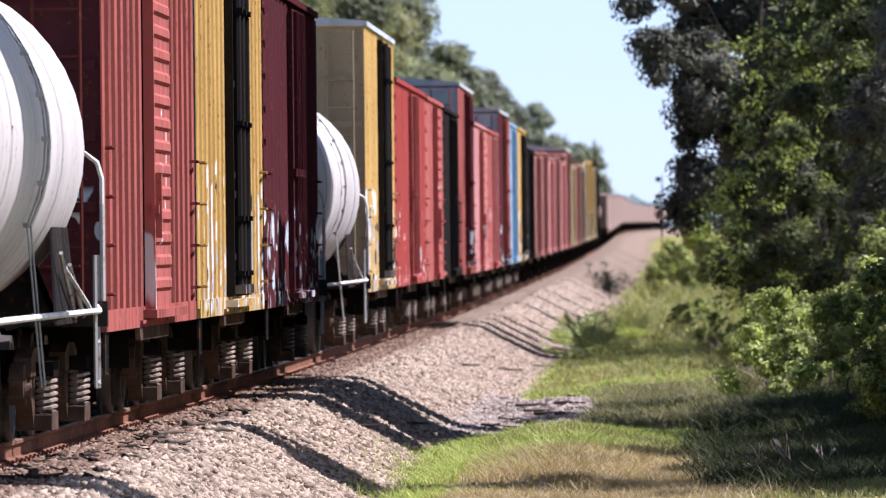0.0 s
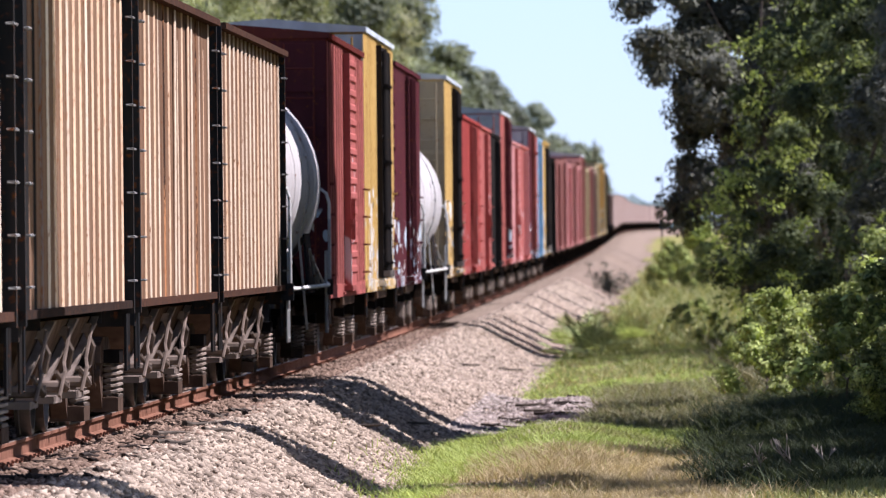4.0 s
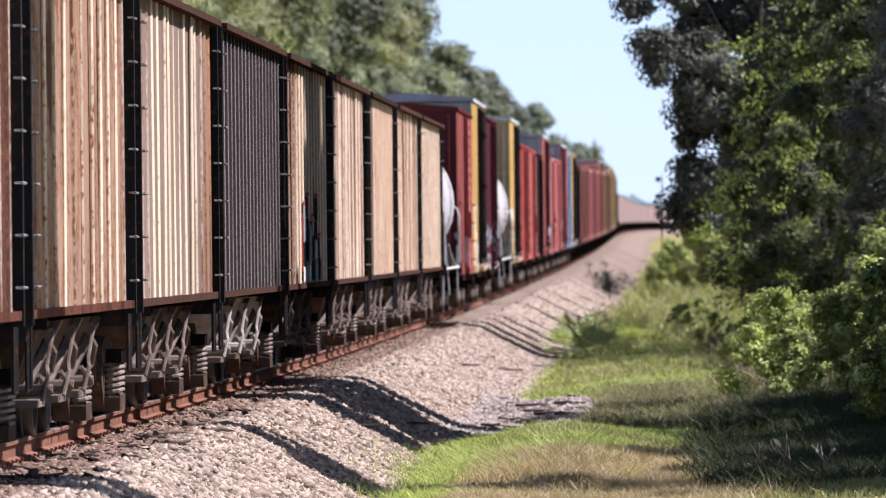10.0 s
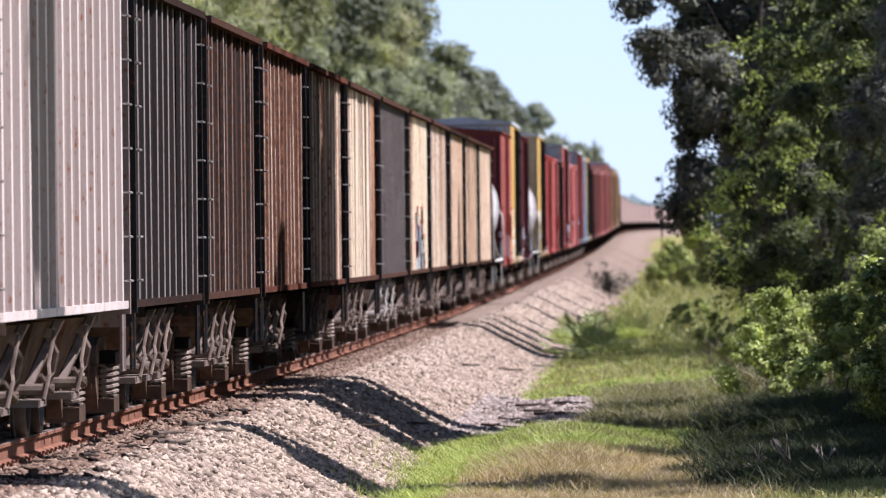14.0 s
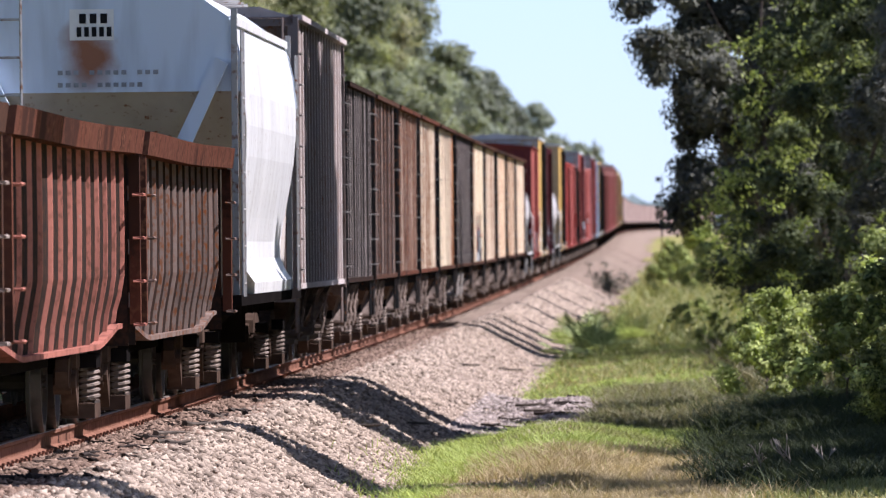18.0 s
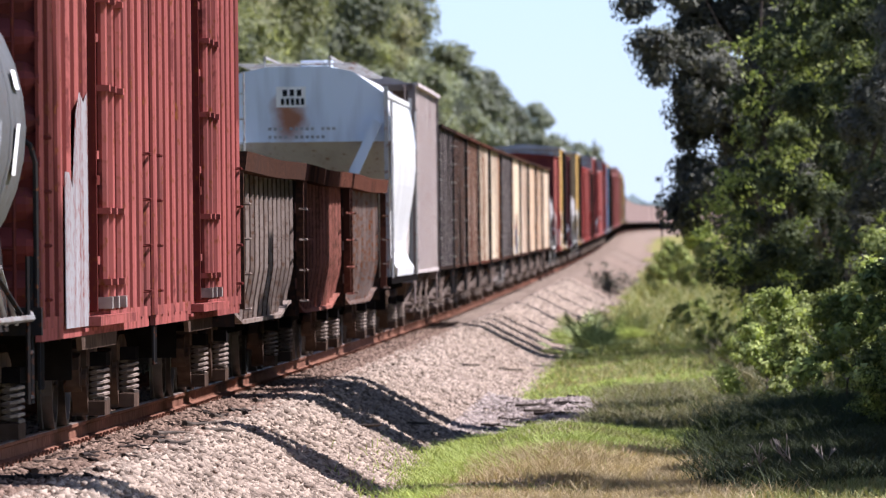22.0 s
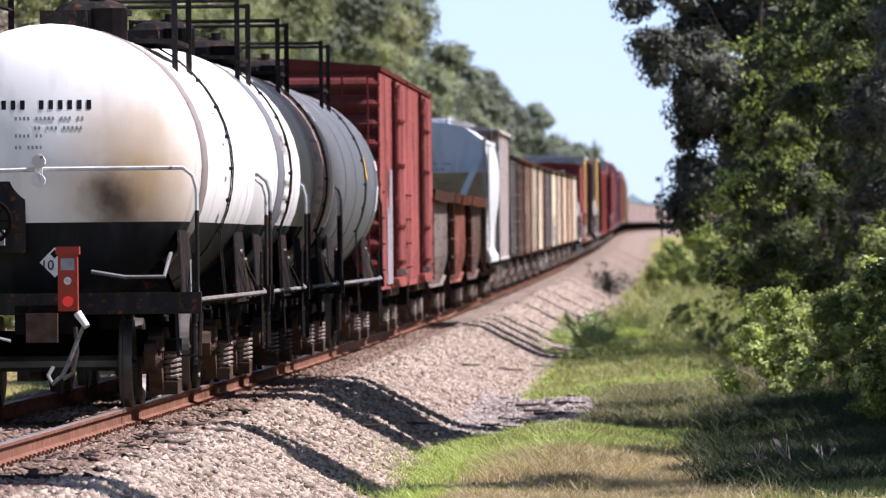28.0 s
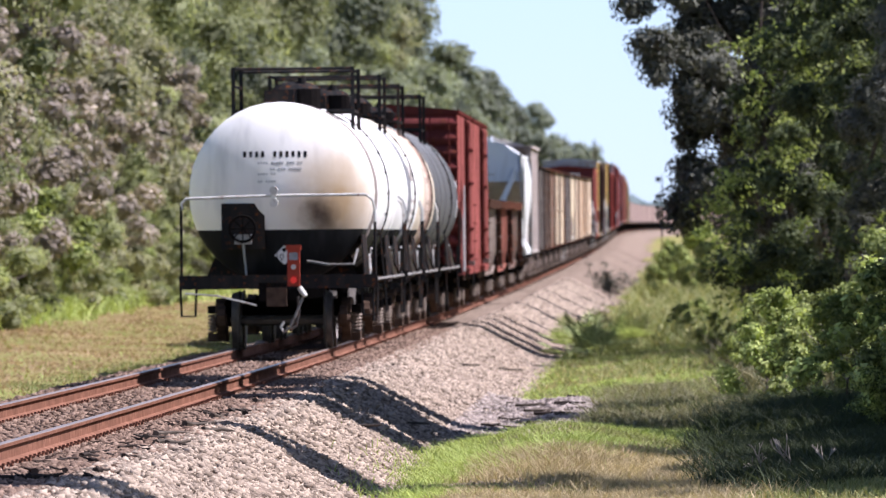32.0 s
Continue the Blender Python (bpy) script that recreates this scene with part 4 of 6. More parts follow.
# ======== paints of the train ========
RED = paint("oxide_red_paint", (.37, .110, .095), (.075, .03, .028), .8, .25, blotch=((.16, .05, .045), .72))
# red darkened for a car end that stands in shade
RED_END_SHADE = paint("shaded_end_red_paint", (.165, .040, .038), (.05, .022, .02), .6, .2)
# darker red and yellow: the shade between the ribs is in the paint
RED_DEEP = paint("shaded_red_paint", (.12, .026, .022), (.06, .025, .022), .5, .15)
YELLOW_DEEP = paint("shaded_yellow_paint", (.36, .22, .065), (.14, .08, .02), .5, .2)
RED_FADED = paint("faded_red_paint", (.42, .125, .11), (.15, .055, .05), .5, .2, tags=(((.60, .58, .58), 1.0, 3.0, .66, 1.8),))
RED_BRIGHT = paint("bright_red_paint", (.34, .062, .055), (.13, .03, .025), .4, .15, tags=(((.62, .60, .58), .9, 2.2, .60, 3.0),))
PINK = paint("sun_bleached_red_paint", (.56, .26, .25), (.26, .10, .09), .5, .15)
MAROON = paint("maroon_paint", (.085, .021, .027), (.04, .018, .018), .6, .1, tags=(((.45, .55, .62), .9, 2.1, .60, 2.8), ((.62, .60, .58), .9, 2.0, .63, 3.4)))
YELLOW = paint("mustard_yellow_paint", (.54, .35, .12), (.22, .12, .03), .5, .2, tags=(((.62, .62, .60), 1.0, 2.5, .55, 2.6), ((.30, .36, .42), .9, 2.0, .57, 3.4), ((.03, .03, .03), .9, 2.3, .60, 3.0)))
CREAM = paint("dusty_cream_paint", (.46, .38, .24), (.25, .2, .12), .5, .15)
# tan taken darker, with the end's shade mixed into it
TAN_END = paint("shaded_tan_end_paint", (.36, .29, .19), (.2, .15, .1), .5, .15)
DUST_GREY = paint("dusty_grey_paint", (.42, .38, .34), (.25, .21, .18), .4, .05)
SKY_BLUE = paint("light_blue_paint", (.26, .42, .58), (.1, .12, .15), .4, .2)
GALV = plain("galvanised_roof", (.50, .54, .58), .45, .3, .2, 4)
TAN = paint("dusty_tan_paint", (.33, .22, .15), (.12, .05, .03), .6, .40)
TAN_RIB = paint("pale_dusty_rib_paint", (.69, .555, .415), (.34, .21, .14), .55, .22, band=(2.2, 2.2, .8), blotch=((.38, .24, .16), .80))
TAN_CLEAN = paint("plain_dusty_tan_paint", (.225, .135, .086), (.06, .03, .02), .6, .3)
RUST_DARK = paint("dark_rust", (.030, .021, .018), (.016, .013, .012), .6, .6, rust_col=(.06, .032, .022))
RUST_MID = paint("brown_rust", (.065, .036, .027), (.03, .02, .018), .6, .7, rust_col=(.10, .05, .033))
RUST_RED = paint("red_rust", (.115, .044, .029), (.03, .017, .014), .95, .5, rust_col=(.17, .075, .045), blotch=((.05, .026, .02), .68))
RUST_RED_PALE = paint("pale_red_rust", (.40, .155, .115), (.11, .042, .032), .65, .5, rust_col=(.16, .07, .05), blotch=((.40, .28, .22), .86))
RIB_GREY = paint("worn_grey_brown_rib", (.31, .25, .215), (.07, .045, .036), .75, .5, rust_col=(.13, .075, .05), blotch=((.40, .35, .27), .84))
RIB_DARK = paint("dark_worn_rib", (.215, .160, .136), (.045, .032, .027), .7, .55)
RIB_FLAKED = paint("flaking_rusty_rib", (.46, .36, .29), (.14, .065, .04), .75, .85, rust_col=(.15, .06, .032), blotch=((.10, .045, .028), .70))
RUST_ORANGE = paint("orange_brown_rust", (.075, .036, .025), (.035, .02, .016), .6, .6, rust_col=(.17, .075, .042))
RIB_FLAKED_PALE = paint("pale_flaking_rib", (.62, .50, .39), (.20, .095, .055), .6, .6, rust_col=(.16, .065, .035), blotch=((.07, .04, .028), .76))
ORANGE_TAN = paint("orange_tan_paint", (.70, .49, .33), (.36, .21, .13), .5, .2, band=(2.2, 2.2, .8), blotch=((.44, .27, .16), .76))
RUST_TAN = paint("rusty_tan_paint", (.36, .225, .15), (.13, .065, .04), .8, .5, band=(1.5, 1.5, .6), blotch=((.11, .055, .036), .74))
GREY_TAN = paint("greyish_tan_paint", (.27, .20, .155), (.12, .085, .065), .5, .2)
ORANGE_STREAK = paint("streaked_orange_rust_paint", (.46, .215, .10), (.10, .045, .025), .8, .5, blotch=((.05, .03, .022), .72))
PALE_RIB = paint("creamy_white_rib_paint", (.74, .615, .43), (.40, .27, .17), .3, .12)
PEELED = paint("peeling_grey_white_primer", (.34, .335, .34), (.16, .08, .07), .7, .5, rust_col=(.2, .06, .05))
CHARCOAL = paint("charcoal_paint", (.026, .023, .023), (.05, .04, .037), .5, 0)
# ribs far paler than the body: their sunlit edges are in the paint
CHAR_RIB = paint("sunlit_charcoal_rib_paint", (.24, .205, .19), (.06, .048, .043), .6, .3, rust_col=(.07, .045, .035))
SOOT = paint("soot_black_paint", (.017, .015, .015), (.035, .028, .022), .4, .2, rust_col=(.04, .025, .018))
WHITE = paint("white_tank_paint", (.55, .52, .515), (.33, .28, .26), .45, .04, .5)
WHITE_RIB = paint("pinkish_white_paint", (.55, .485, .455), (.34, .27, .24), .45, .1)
# the pinkish white darkened for the shaded grooves between its ribs
WHITE_SHEET = paint("shaded_pinkish_white_paint", (.25, .20, .182), (.14, .10, .085), .5, .2)
TANK_GREY = paint("dark_grey_tank_paint", (.115, .118, .12), (.04, .037, .034), .4, .1, .35)
TANK_BAND_BROWN = paint("brown_stained_tank_paint", (.36, .25, .20), (.16, .10, .08), .5, .15)
TANK_BLUSH = paint("soiled_pinkish_beige_tank_paint", (.66, .52, .43), (.42, .29, .22), .5, .08)
TANK_SLATE = paint("slate_grey_tank_paint", (.21, .215, .23), (.10, .095, .09), .5, .1)
TANK_INK = plain("worn_brown_stencil", (.30, .24, .21), .7)
TANK_TAUPE = paint("taupe_jacket_band", (.30, .26, .24), (.15, .12, .10), .5, .1)
INK = plain("black_stencil", (.02, .02, .022), .6)
INK_GREY = plain("faded_grey_stencil", (.30, .31, .33), .7)
MARK_WHITE = plain("white_stencil", (.78, .78, .76), .6, 0, .1)


FLOW_WHITE = paint("white_hopper_paint", (.76, .76, .75), (.36, .33, .30), .35, .05, .3)


def two_tone(name, upper, lower, split, stains=()):
    """Tank paint with a black belly, meeting at a level line."""
    m, n, l, bs = _nodes(name)
    tc, sp = n.new("ShaderNodeTexCoord"), n.new("ShaderNodeSeparateXYZ")
    l.new(tc.outputs["Object"], sp.inputs[0])
    st = _noise(n, l, 1.4, 5, (2, 1.2, .3))
    c = _mix(n, l, _ramp(n, l, st.outputs["Fac"], .5, .9), upper, tuple(x * .55 for x in upper))
    d = _mix(n, l, _ramp(n, l, st.outputs["Fac"], .45, .8), lower, tuple(x * 2.2 + .01 for x in lower))
    for col, p, near, wide in stains:
        dist = n.new("ShaderNodeVectorMath")
        dist.operation, dist.inputs[1].default_value = "DISTANCE", p
        sc = n.new("ShaderNodeMapping")
        sc.inputs["Scale"].default_value = (1.0, .2, .75)
        l.new(tc.outputs["Object"], sc.inputs[0])
        l.new(sc.outputs[0], dist.inputs[0])
        wob = n.new("ShaderNodeMath")
        wob.operation, wob.inputs[1].default_value = "MULTIPLY_ADD", .35
        l.new(_noise(n, l, 3.5, 4).outputs["Fac"], wob.inputs[0])
        l.new(dist.outputs["Value"], wob.inputs[2])
        c = _mix(n, l, _ramp(n, l, wob.outputs[0], wide, near), c, col)
    k = n.new("ShaderNodeMath")
    k.operation = "LESS_THAN"
    l.new(sp.outputs["Z"], k.inputs[0])
    k.inputs[1].default_value = split
    l.new(_mix(n, l, k.outputs[0], c, d), bs.inputs["Base Color"])
    bs.inputs["Roughness"].default_value = .6
    bs.inputs["Specular IOR Level"].default_value = .03
    return m


# the blue is sky-lit shade put into the end's paint; the rust is a stain
HOPPER_END = two_tone("rust_stained_shade_blue_paint", (.56, .64, .74), (.42, .38, .34), .5,
                      [((.28, .13, .08), (-.16, -1.45, 2.88), .30, .56)])
TANK_WHITE_BLACK = two_tone("white_tank_with_black_belly", (.82, .795, .76), (.02, .02, .021), 1.93)
TANK_LAST = two_tone("stained_white_tank_with_black_belly", (.82, .795, .76), (.02, .02, .021), 1.93,
                     [((.50, .36, .22), (.95, -1.62, 1.75), .35, 1.15), ((.10, .07, .055), (.66, -1.62, 1.62), .22, .52)])
TANK_TAN_BLACK = two_tone("cream_tank_with_black_belly", (.74, .64, .50), (.02, .02, .021), 1.93)

PALE_STREAK = paint("pale_streaked_paint", (.72, .605, .45), (.16, .09, .055), .85, .4)
RED_SPRAY = plain("red_spray_paint", (.40, .06, .05), .5, 0, .2)

# red and pink of the distant cars, muted: haze is mixed into the colour
FAR_RED = paint("haze_faded_red_paint", (.33, .145, .13), (.2, .1, .09), .5, .1)
FAR_PINK = paint("haze_muted_pink_white_paint", (.38, .285, .26), (.22, .15, .13), .5, .1)
FAR_TAUPE = paint("muted_taupe_paint", (.24, .165, .145), (.13, .09, .08), .5, .1)

# ======== the train, rear end first: (rear, front) along the train, maker ========
TRAIN = []


def couple(rear, front, car, spread):
    TRAIN.append((car, (rear + front) / 2, spread))
    return car


def length(rear, front, gap=.95):
    return front - rear - gap


def rake():
    c = couple
    # four tank cars at the rear
    c(-221.1, -203.6, tank_car(16.5, TANK_LAST, "white tank car with a black belly, last of the train", bands=((-4.9, .55, TANK_TAUPE), (0.9, .09, None), (5.4, .09, None)), roll=True, loops=WHITE_ROD, spread=11.5), 11.5)
    c(-203.6, -191.6, tank_car(11.2, TANK_WHITE_BLACK, "white and dark-banded tank car with a black belly", R=1.53, zc=2.57, bands=((-3.1, .07, None), (-1.5, .85, TANK_SLATE), (2.9, .06, None)), roll=True, loops=GREY_ROD), 8)
    c(-191.6, -179.4, tank_car(11.4, TANK_TAN_BLACK, "soiled cream tank car with a black belly", R=1.54, zc=2.58, bands=((-4.0, .07, None), (-1.7, 1.7, TANK_BLUSH), (1.5, 1.2, TANK_BAND_BROWN), (3.6, .06, None)), roll=True, loops=WHITE_ROD), 8)
    c(-179.4, -159.4, tank_car(19.2, TANK_GREY, "dark grey tank car with scuffed sides", R=1.55, zc=2.59, bands=((-7, .07, None), (-2.5, .05, None), (2.5, .05, None), (7, .07, None)), roll=True), 15)
    c(-159.4, -143.4, boxcar(15.0, 4.66, RED_DEEP, RED_DEEP, "plug", post=RED, roof=RED_DEEP, sill=RED, end=RED_END_SHADE, deep=.05, teeth=10, rods=RED, peel=(-4.9, -1.9, 3.0, PEELED), label="red ribbed boxcar with peeling panels and deep corrugated ends", posts=6, end_marks=(MARK_WHITE, "xxx xxxx", 4.28, .15, -.45)), 11)
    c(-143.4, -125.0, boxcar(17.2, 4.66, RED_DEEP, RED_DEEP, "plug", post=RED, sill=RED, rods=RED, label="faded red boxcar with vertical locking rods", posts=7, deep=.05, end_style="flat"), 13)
    for (a, b), sheet, rib, chord, lab in zip(((-125.0, -106.7), (-106.7, -88.8), (-88.8, -71.0)), (RUST_DARK, RUST_DARK, RUST_DARK), (RIB_GREY, RUST_RED_PALE, RIB_DARK), (RUST_MID, RUST_RED, RUST_RED),
                                              ("dark rusty gondola with bent grey ribs", "red rusty gondola with bowed ribs", "brown rusty gondola with bowed ribs")):
        c(a, b, gondola(b - a - .9, sheet, rib, chord, lab), 13)
    c(-71.0, -53.4, flow_hopper(16.7, FLOW_WHITE, HOPPER_END, GREY_ROD, "white smooth-sided covered hopper with a shade-tinted blue-grey end and a rust stain", (MARK_WHITE, INK, INK_GREY)), 13)
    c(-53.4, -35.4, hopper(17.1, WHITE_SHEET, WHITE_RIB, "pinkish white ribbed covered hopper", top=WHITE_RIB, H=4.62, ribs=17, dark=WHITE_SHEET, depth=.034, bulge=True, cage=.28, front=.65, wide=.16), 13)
    K, W = SOOT, PALE_STREAK
    rows = ((-35.4, -22.2, SOOT, CHAR_RIB, RUST_DARK, "", "soot-black rusty hopper with worn, sunlit-pale ribs", .045),
            (-22.2, -8.7, RUST_DARK, RIB_DARK, RUST_MID, "dddgddrddgdddrdd", "dark brown rusty hopper with dented ribs", .04),
            (-8.7, 5.4, RUST_ORANGE, RIB_FLAKED, RUST_RED, "ffpffdffpfffpfdf", "heavily rusted orange-brown hopper with flaking ribs", .034),
            (5.4, 20.3, RUST_TAN, PALE_STREAK, RUST_RED, "dwwwfwwwwwfwwwwd", "rusty tan hopper with pale flaking ribs", .030),
            (20.3, 36.0, GREY_TAN, PALE_RIB, RUST_MID, "ff--t--w--tfoo", "cream ribbed hopper with rust-streaked orange ribs at one end", .026),
            (36.0, 53.0, CHARCOAL, CHAR_RIB, RUST_MID, "", "charcoal ribbed hopper with dusty, sunlit-pale ribs", .034),
            # the leading k ribs paint a tree's shadow on the car
            (53.0, 68.9, TAN, PALE_RIB, RUST_MID, "kkfw----w----w--", "cream ribbed hopper with painted letters", .026),
            (68.9, 85.4, TAN, TAN_RIB, RUST_MID, "w-f-wp-w-fw-w-fw", "rust-streaked pale ribbed hopper", .022),
            # here too the first dark ribs are painted tree shadow
            (85.4, 100.8, TAN_CLEAN, ORANGE_TAN, RUST_DARK, "kkdt--t--t---t--", "orange tan hopper with end ribs blackened as tree shade", .018),
            (100.8, 116.6, TAN_CLEAN, TAN_RIB, RUST_MID, "-a-a-oa--aa-o-a-", "faded orange tan hopper with brown rust streaks", .018),
            (116.6, 134.2, TAN_CLEAN, TAN_RIB, RUST_MID, "-a--a----a----a-", "dusty tan hopper with pale ribs", .022))
    looks = {"k": K, "w": W, "d": RIB_DARK, "g": RIB_GREY, "r": RUST_MID, "f": RIB_FLAKED, "p": RIB_FLAKED_PALE, "o": ORANGE_STREAK, "a": ORANGE_TAN, "t": TAN_RIB}
    for a, b, body, rib, top, pat, lab, deep in rows:
        L = b - a - .9
        count = 17 if body is CHARCOAL else 11 if "rusty" in lab or "rusted" in lab else 14 if rib in (PALE_RIB, ORANGE_STREAK) else 16
        car = c(a, b, hopper(L, body, rib, lab, top=top, H=4.05, depth=deep or .014, bulge=deep > 0, dents="rust" in lab, dark_gaps=body not in (TAN, TAN_CLEAN, GREY_TAN, RUST_TAN), wide=.13 if deep > .03 else .07 if body is RUST_TAN else .16, ribs=count, pattern=pat, marks=looks if pat else None, chute=CHUTE_GREY if body is CHARCOAL else None), b - a - 5)
        if "painted letters" in lab:
            r = random.Random(3)
            for k in range(6):
                y = -1.8 + k * 1.02
                z = 1.2
                while z < 2.0 + .25 * math.sin(k * 2.1):
                    hh = r.uniform(.16, .34)
                    part("painted_block", Geo().box(1.526, 1.530, y, y + r.uniform(.45, .98), z, z + hh - .01), r.choice((INK, INK, MARK_WHITE, INK_GREY)), car, "sprayed black and white letter block")
                    z += hh
                part("painted_edge", Geo().box(1.526, 1.530, y, y + .95, z, z + .05), RED_SPRAY, car, "sprayed red outline")
            for y, z0, z1 in ((-2.3, 1.35, 2.1), (3.9, 1.2, 1.5), (2.9, 2.12, 2.26)):
                part("painted_edge", Geo().box(1.526, 1.530, y, y + .3, z0, z1), RED_SPRAY, car, "sprayed red outline")
    c(134.2, 149.0, tank_car(13.9, WHITE, "white tank car with a bent white end handrail", rods=GREY_ROD, loops=WHITE_ROD, sill=BLACK, bands=((-3, .05, None), (3, .05, None)), dome=False), 10)
    # maroon on this red car's end paints in the end's shade
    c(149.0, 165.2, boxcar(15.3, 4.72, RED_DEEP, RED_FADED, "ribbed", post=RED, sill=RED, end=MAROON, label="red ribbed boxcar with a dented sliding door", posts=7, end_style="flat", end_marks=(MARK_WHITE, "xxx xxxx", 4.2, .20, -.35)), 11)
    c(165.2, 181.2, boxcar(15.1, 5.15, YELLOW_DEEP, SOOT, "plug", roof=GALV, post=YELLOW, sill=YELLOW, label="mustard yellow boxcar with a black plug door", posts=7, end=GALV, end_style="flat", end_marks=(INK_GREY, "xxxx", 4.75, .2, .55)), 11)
    c(181.2, 198.6, boxcar(16.5, 4.9, MAROON, MAROON, "double", label="dark maroon boxcar with peeling lower panels", posts=7), 12)
    c(198.6, 218.6, tank_car(19.0, WHITE, "white tank car with a white end handrail", rods=GREY_ROD, loops=WHITE_ROD, sill=BLACK, bands=((-6, .06, None), (0, .06, None), (6, .06, None)), dome=False), 14)
    c(218.6, 234.6, boxcar(15.1, 5.25, YELLOW, SOOT, "plug", roof=GALV, label="tall yellow boxcar with cream corrugated ends", posts=6, end=TAN_END, steel=TAN_END, end_style="flat"), 11)
    c(234.6, 255.4, boxcar(19.8, 4.62, RED_BRIGHT, RED, "double", label="bright red boxcar with double doors", posts=8), 15)
    c(255.4, 269.6, boxcar(13.3, 4.6, RED_FADED, RED_FADED, "ribbed", label="faded red boxcar with a ribbed door", posts=6), 10)
    c(269.6, 284.4, boxcar(13.9, 4.55, SOOT, SOOT, "double", label="black steel boxcar with grimy sides", posts=7), 10)
    c(284.4, 300.0, boxcar(14.8, 5.3, RED, MAROON, "plug", roof=GALV, end=GALV, label="tall red boxcar with a pale grey end top", posts=6, end_style="flat"), 11)
    c(300.0, 317.4, boxcar(16.4, 4.6, PINK, RED_FADED, "ribbed", label="sun-bleached red steel boxcar", posts=7), 12)
    c(317.4, 334.0, boxcar(15.6, 4.6, RED_FADED, PINK, "double", label="sun-bleached red steel boxcar", posts=7), 12)
    c(334.0, 349.6, boxcar(14.7, 5.3, MAROON, RED, "plug", roof=GALV, end=GALV, label="tall maroon boxcar with a pale grey end top", posts=6, end_style="flat"), 11)
    c(349.6, 364.4, boxcar(13.9, 5.1, SKY_BLUE, SKY_BLUE, "double", label="light blue steel boxcar", posts=6), 10)
    c(364.4, 382.0, boxcar(16.6, 5.1, YELLOW, SOOT, "plug", label="yellow boxcar with black doors", posts=6), 12)
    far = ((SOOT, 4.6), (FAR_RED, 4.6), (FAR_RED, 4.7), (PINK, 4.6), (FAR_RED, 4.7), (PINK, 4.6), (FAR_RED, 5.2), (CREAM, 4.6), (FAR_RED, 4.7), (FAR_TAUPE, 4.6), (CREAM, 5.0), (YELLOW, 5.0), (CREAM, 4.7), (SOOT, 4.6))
    names = {SOOT: "black", FAR_RED: "haze-faded red", FAR_TAUPE: "muted taupe", PINK: "bleached red", CREAM: "cream", YELLOW: "yellow"}
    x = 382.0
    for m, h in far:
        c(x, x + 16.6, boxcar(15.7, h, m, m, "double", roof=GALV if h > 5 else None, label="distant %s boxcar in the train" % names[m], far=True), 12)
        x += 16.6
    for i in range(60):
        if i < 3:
            c(x, x + 15.2, tank_car(14.4, FAR_PINK, "distant pale haze-muted tank car", far=True, dome=False, R=1.2, zc=2.2), 11)
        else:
            c(x, x + 15.2, boxcar(14.3, 3.2, FAR_PINK if i % 3 else FAR_TAUPE, FAR_PINK, "none", label="distant pale haze-muted hopper car", far=True, name="covered_hopper", end_style="flat"), 11)
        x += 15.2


rake()


def text_mesh(words, size, depth=.003):
    cu = bpy.data.curves.new("text", "FONT")
    cu.body, cu.size, cu.extrude, cu.align_x = words, size, depth, "CENTER"
    ob = new("text", cu)
    me = bpy.data.meshes.new_from_object(ob.evaluated_get(bpy.context.evaluated_depsgraph_get()))
    bpy.data.objects.remove(ob)
    return me


EOT_RED = paint("red_marker_paint", (.34, .06, .04), (.2, .05, .03), .3, .1)
LENS = bpy.data.materials.new("lit_red_lens")
LENS.use_nodes = True
LENS.node_tree.nodes["Principled BSDF"].inputs["Base Color"].default_value = (.7, .03, .02, 1)
LENS.node_tree.nodes["Principled BSDF"].inputs["Emission Color"].default_value = (1, .05, .03, 1)
LENS.node_tree.nodes["Principled BSDF"].inputs["Emission Strength"].default_value = .1
PLACARD = plain("white_placard", (.80, .80, .78), .5, 0, .05)
YELLOW_MARK = plain("yellow_sticker", (.75, .42, .03), .6, 0, .1)


